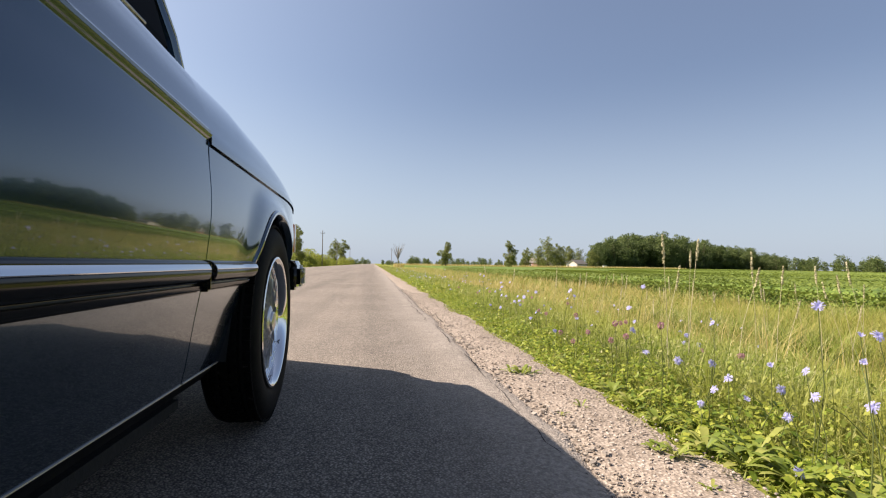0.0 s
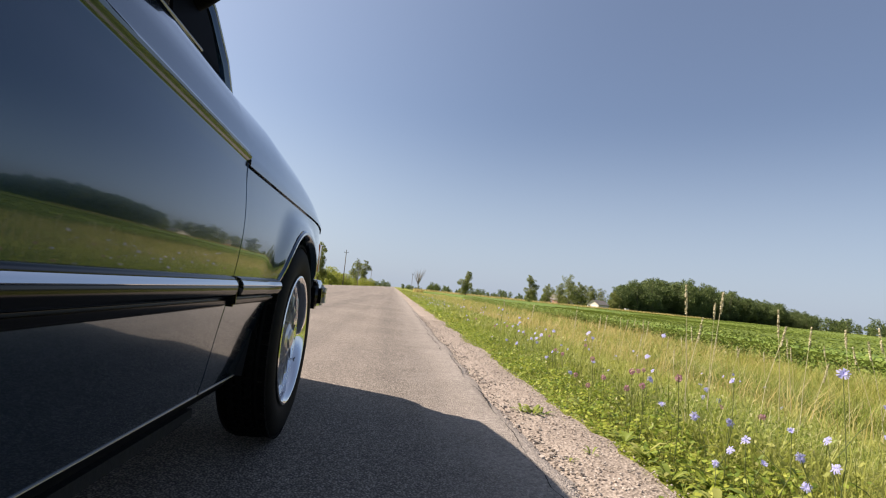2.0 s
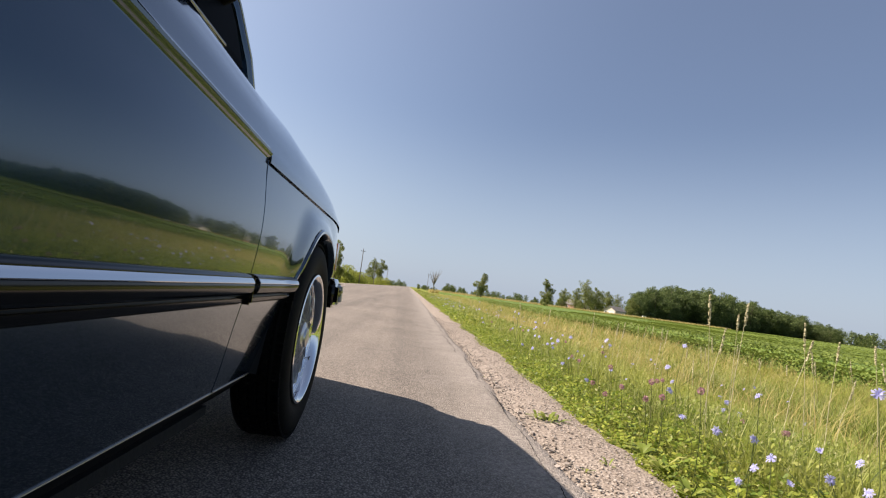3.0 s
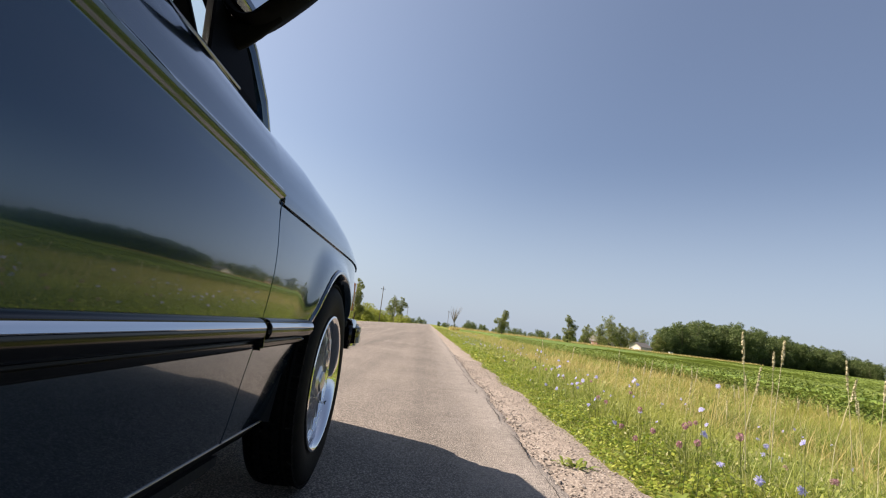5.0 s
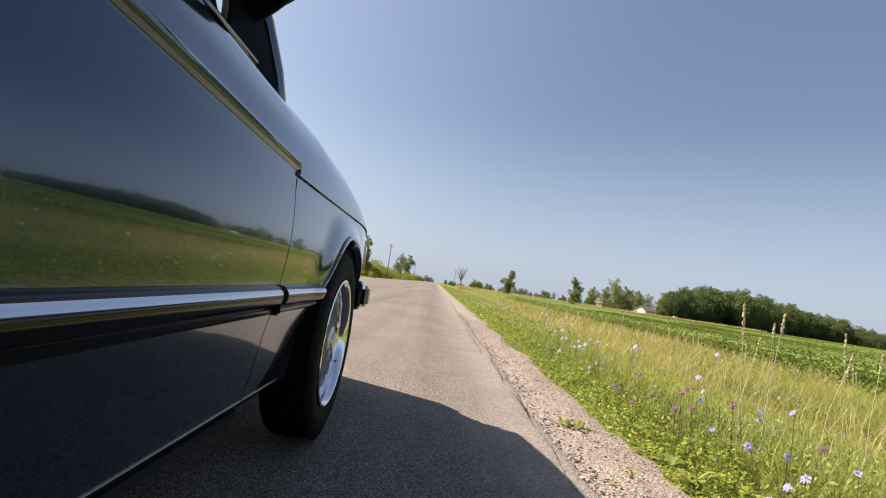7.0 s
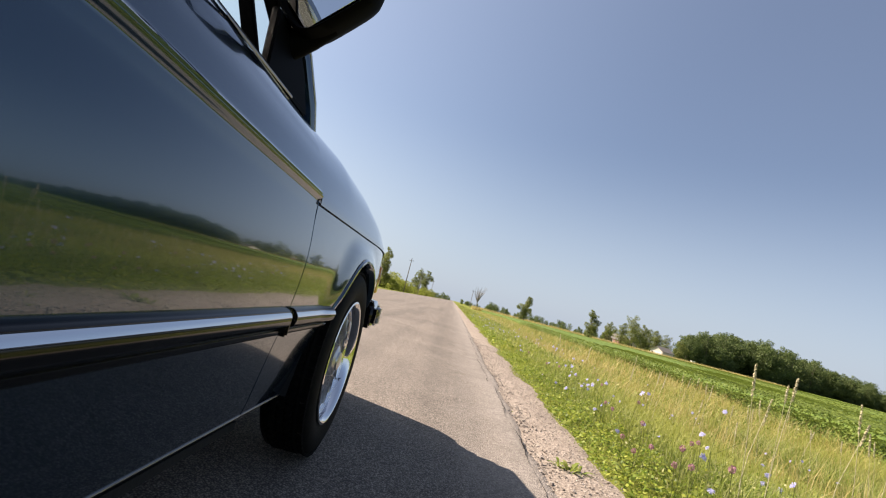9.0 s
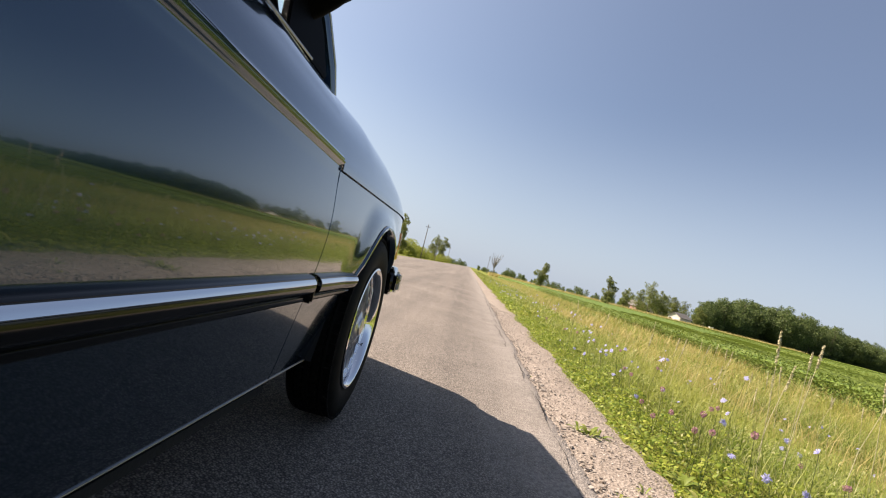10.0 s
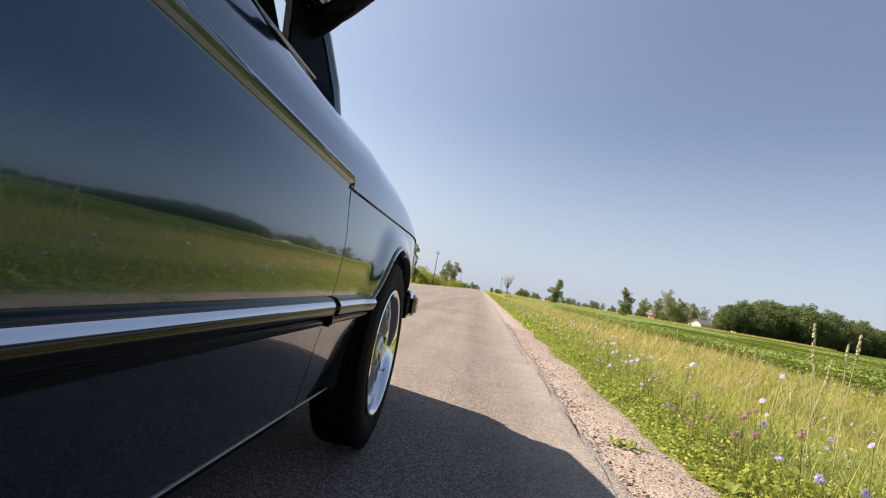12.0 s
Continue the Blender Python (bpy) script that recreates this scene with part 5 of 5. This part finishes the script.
def timothy(x, y, tall, seed):
    """A tall grass stalk with a pale seed spike."""
    r = random.Random(seed)
    g = ground_z(x)
    t = thing("timothy_stalk", (x, y, g), "tall grass stalk with a pale seed spike", "grass stalk", "seed stalks on the verge")
    lean = Vector((r.uniform(-0.12, 0.12), r.uniform(-0.12, 0.12), 0))
    b, e = Vector((x, y, g)), Vector((x, y, g + tall)) + lean
    part("stalk", tube([b, b.lerp(e, 0.5) - lean * 0.2, e], 0.002, 4, 0.0013), spike_mat, t)
    d = (e - b).normalized()
    sp = r.uniform(0.09, 0.16)
    k = 84
    q = np.array([r.random() for _ in range(k)])
    a = np.array([r.uniform(0, 6.28) for _ in range(k)])
    fat = 0.0052 * np.sin(np.pi * (0.12 + 0.8 * q)) ** 0.6
    P = np.array(e - d * sp)[None] + np.array(d)[None] * (q * (sp + 0.012))[:, None]
    N = np.column_stack([np.cos(a), np.sin(a), np.full(k, 0.2)])
    part("spike", facing(P + N * fat[:, None], N, np.full(k, 0.0125), seed), spike_mat, t, smooth=False)


SPOTS = [(1.5, 2.4, 0.68), (1.62, 2.42, 0.66), (1.94, 2.9, 0.62), (2.42, 2.9, 0.62), (1.78, 2.9, 0.52), (2.27, 2.9, 0.52), (2.9, 2.9, 0.54), (3.15, 2.9, 0.48), (3.25, 2.9, 0.57), (2.55, 2.9, 0.53)]
for i, (x, y, top) in enumerate(SPOTS):
    timothy(x, y, top - ground_z(x), 700 + i)
for i in range(34):
    x, y = R.uniform(1.8, 5.0), R.uniform(2.2, 10)
    timothy(x, y, R.uniform(0.45, 0.65) if x < 3 else R.uniform(0.6, 0.82), 720 + i)

# ---- loose stones on the shoulder ----
STONES = []
for k in range(4):
    bm = bmesh.new()
    bmesh.ops.create_icosphere(bm, subdivisions=1, radius=1)
    r = random.Random(900 + k)
    for vv in bm.verts:
        vv.co *= r.uniform(0.7, 1.1)
        vv.co.z *= 0.6
    me = bpy.data.meshes.new("stone")
    bm.to_mesh(me)
    bm.free()
    me.materials.append(pebble_single := bpy.data.materials.get("shoulder_stone") or shader("shoulder_stone", rough=0.85, spec=0.2))
    STONES.append(me)
link(pebble_single, ramp(pebble_single, object_random(pebble_single), [(0.0, (0.187, 0.156, 0.128)), (0.5, (0.31, 0.267, 0.22)), (0.9, (0.412, 0.367, 0.309)), (1.0, (0.562, 0.523, 0.458))]), bsdf(pebble_single).inputs["Base Color"])
for i in range(290):
    y = 0.7 + 4.5 * R.random() ** 1.4
    x = R.choice((R.gauss(0.57, 0.04), R.uniform(0.5, 0.92), R.uniform(0.55, 0.9)))
    sz = R.uniform(0.0045, 0.009) * (1.5 if R.random() < 0.08 else 1)
    b = new("stone", STONES[i % 4])
    b.parent = shoulder
    b.matrix_basis = Matrix.Translation((x, y, -0.018 + sz * 0.3)) @ Euler((R.uniform(-0.4, 0.4), R.uniform(-0.4, 0.4), R.uniform(0, 6.28))).to_matrix().to_4x4() @ Matrix.Diagonal((sz, sz * R.uniform(0.6, 1), sz, 1))
base_v = np.array([v.co[:] for v in STONES[0].vertices])
base_f = np.array([p.vertices[:] for p in STONES[0].polygons])
k = 6500
r6 = np.random.default_rng(77)
sz = r6.uniform(0.0025, 0.0065, k)
px, py = r6.normal(0.72, 0.16, k), 0.4 + 9 * r6.uniform(0, 1, k) ** 1.5
keep = (px > 0.42) & (px < 0.95)
px, py, sz = px[keep], py[keep], sz[keep]
k = len(px)
ang = r6.uniform(0, 6.28, k)
ca, sa = np.cos(ang)[:, None], np.sin(ang)[:, None]
V = np.stack([(base_v[:, 0] * ca - base_v[:, 1] * sa * 0.8) * sz[:, None] + px[:, None], (base_v[:, 0] * sa + base_v[:, 1] * ca * 0.8) * sz[:, None] + py[:, None], base_v[:, 2] * sz[:, None] - 0.017], 2).reshape(-1, 3)
F = (base_f[None] + (np.arange(k) * len(base_v))[:, None, None]).reshape(-1, 3)
loose = part("gravel_chips", (V, F.tolist()), pebble, shoulder, "scattered pale gravel chips", smooth=False)
tagged(loose, kind="stuff")

# ---- cracks along the edge of the road ----
crack_mat = shader("open_crack", (0.02, 0.018, 0.016), 0.95, spec=0.05)


def crack(x0, y0, y1, drift, wide, seed):
    """A ragged open crack as a thin sunken-looking ribbon of dark filler."""
    r = random.Random(seed)
    rows, y = [], y0
    while y < y1:
        x = x0 + drift * (y - y0) + 0.035 * noise.noise((y * 1.7, seed, 0)) + 0.014 * noise.noise((y * 9, seed, 3)) + 0.006 * noise.noise((y * 31, seed, 5))
        w = wide * max(0.06, 0.5 + 1.2 * noise.noise((y * 2.1, seed, 7)) + 0.5 * noise.noise((y * 23, seed, 9)))
        rows.append([(x - w / 2, y, 0.0012), (x + w / 2, y, 0.0012)])
        y += 0.02
    part("crack", grid(rows), crack_mat, road, "dark open crack")


crack(0.49, 1.3, 4.4, 0.004, 0.0055, 3)
crack(0.46, 4.6, 12.0, 0.004, 0.008, 8)


def broken_piece(seed):
    """An angular flat flake of the road's edge."""
    r = random.Random(seed)
    n = r.randint(5, 7)
    ring = [(math.cos(6.283 * i / n + r.uniform(-0.3, 0.3)) * r.uniform(0.7, 1.1), math.sin(6.283 * i / n + r.uniform(-0.3, 0.3)) * r.uniform(0.6, 1.0)) for i in range(n)]
    V = [(x, y, -0.25) for x, y in ring] + [(x * 0.86, y * 0.86, 0.28 + r.uniform(-0.08, 0.08)) for x, y in ring]
    me = bpy.data.meshes.new("asphalt_piece")
    me.from_pydata(V, [], [tuple(range(n, 2 * n)), tuple(range(n))[::-1]] + [(i, (i + 1) % n, n + (i + 1) % n, n + i) for i in range(n)])
    me.materials.append(crumb_single)
    return me


crumb_single = shader("broken_asphalt", rough=0.9, spec=0.2)
link(crumb_single, mix(crumb_single, noise_tex(crumb_single, 160, 3), ramp(crumb_single, object_random(crumb_single), [(0.0, (0.07, 0.062, 0.055)), (0.5, (0.17, 0.15, 0.13)), (1.0, (0.32, 0.285, 0.25))]), (0.36, 0.32, 0.28)), bsdf(crumb_single).inputs["Base Color"])
PIECES = [broken_piece(940 + i) for i in range(5)]
for i in range(240):
    y = 0.8 + 10 * R.random() ** 1.3
    x = ROAD_R + edge_wave(y, 2.0, 0.045) + R.gauss(0.05, 0.05)
    if noise.noise((y * 1.6, 4.0, 0)) < -0.12 or x > 0.82:
        continue
    sz = R.uniform(0.006, 0.017)
    b = new("asphalt_piece", PIECES[i % 5])
    b.parent = road
    b.matrix_basis = Matrix.Translation((x, y, -0.016 + sz * 0.2)) @ Euler((R.uniform(-0.25, 0.25), R.uniform(-0.25, 0.25), R.uniform(0, 6.28))).to_matrix().to_4x4() @ Matrix.Diagonal((sz, sz * R.uniform(0.6, 1), sz * 0.7, 1))

# asphalt crumbs along the broken edge
k = 1400
sz = r6.uniform(0.002, 0.007, k)
py = 0.5 + 10 * r6.uniform(0, 1, k) ** 1.3
px = np.array([ROAD_R + edge_wave(float(q), 2.0, 0.045) for q in py]) + r6.normal(0.0, 0.05, k)
ang = r6.uniform(0, 6.28, k)
ca, sa = np.cos(ang)[:, None], np.sin(ang)[:, None]
V = np.stack([(base_v[:, 0] * ca - base_v[:, 1] * sa * 0.7) * sz[:, None] + px[:, None], (base_v[:, 0] * sa + base_v[:, 1] * ca * 0.7) * sz[:, None] + py[:, None], base_v[:, 2] * sz[:, None] - 0.012], 2).reshape(-1, 3)
F = (base_f[None] + (np.arange(k) * len(base_v))[:, None, None]).reshape(-1, 3)
crumb_mat = shader("asphalt_crumb", rough=0.9, spec=0.2)
link(crumb_mat, ramp(crumb_mat, island(crumb_mat), [(0.0, (0.05, 0.045, 0.04)), (0.5, (0.14, 0.125, 0.11)), (1.0, (0.32, 0.29, 0.25))]), bsdf(crumb_mat).inputs["Base Color"])
tagged(part("asphalt_crumbs", (V, F.tolist()), crumb_mat, road, "dark crumbs of broken asphalt", smooth=False), kind="stuff")


# small white box at the edge of the wood
x, y = at_bearing(26.6, 185)
g = ground_z(x)
cabinet = thing("utility_cabinet", (x, y, g), "small white box standing at the field edge", "utility box")
part("cabinet_body", box(x - 0.6, x + 0.6, y - 0.4, y + 0.4, g, g + 1.35, 0.03), white_trim, cabinet)
part("cabinet_lid", box(x - 0.65, x + 0.65, y - 0.45, y + 0.45, g + 1.352, g + 1.42, 0.02), white_trim, cabinet)
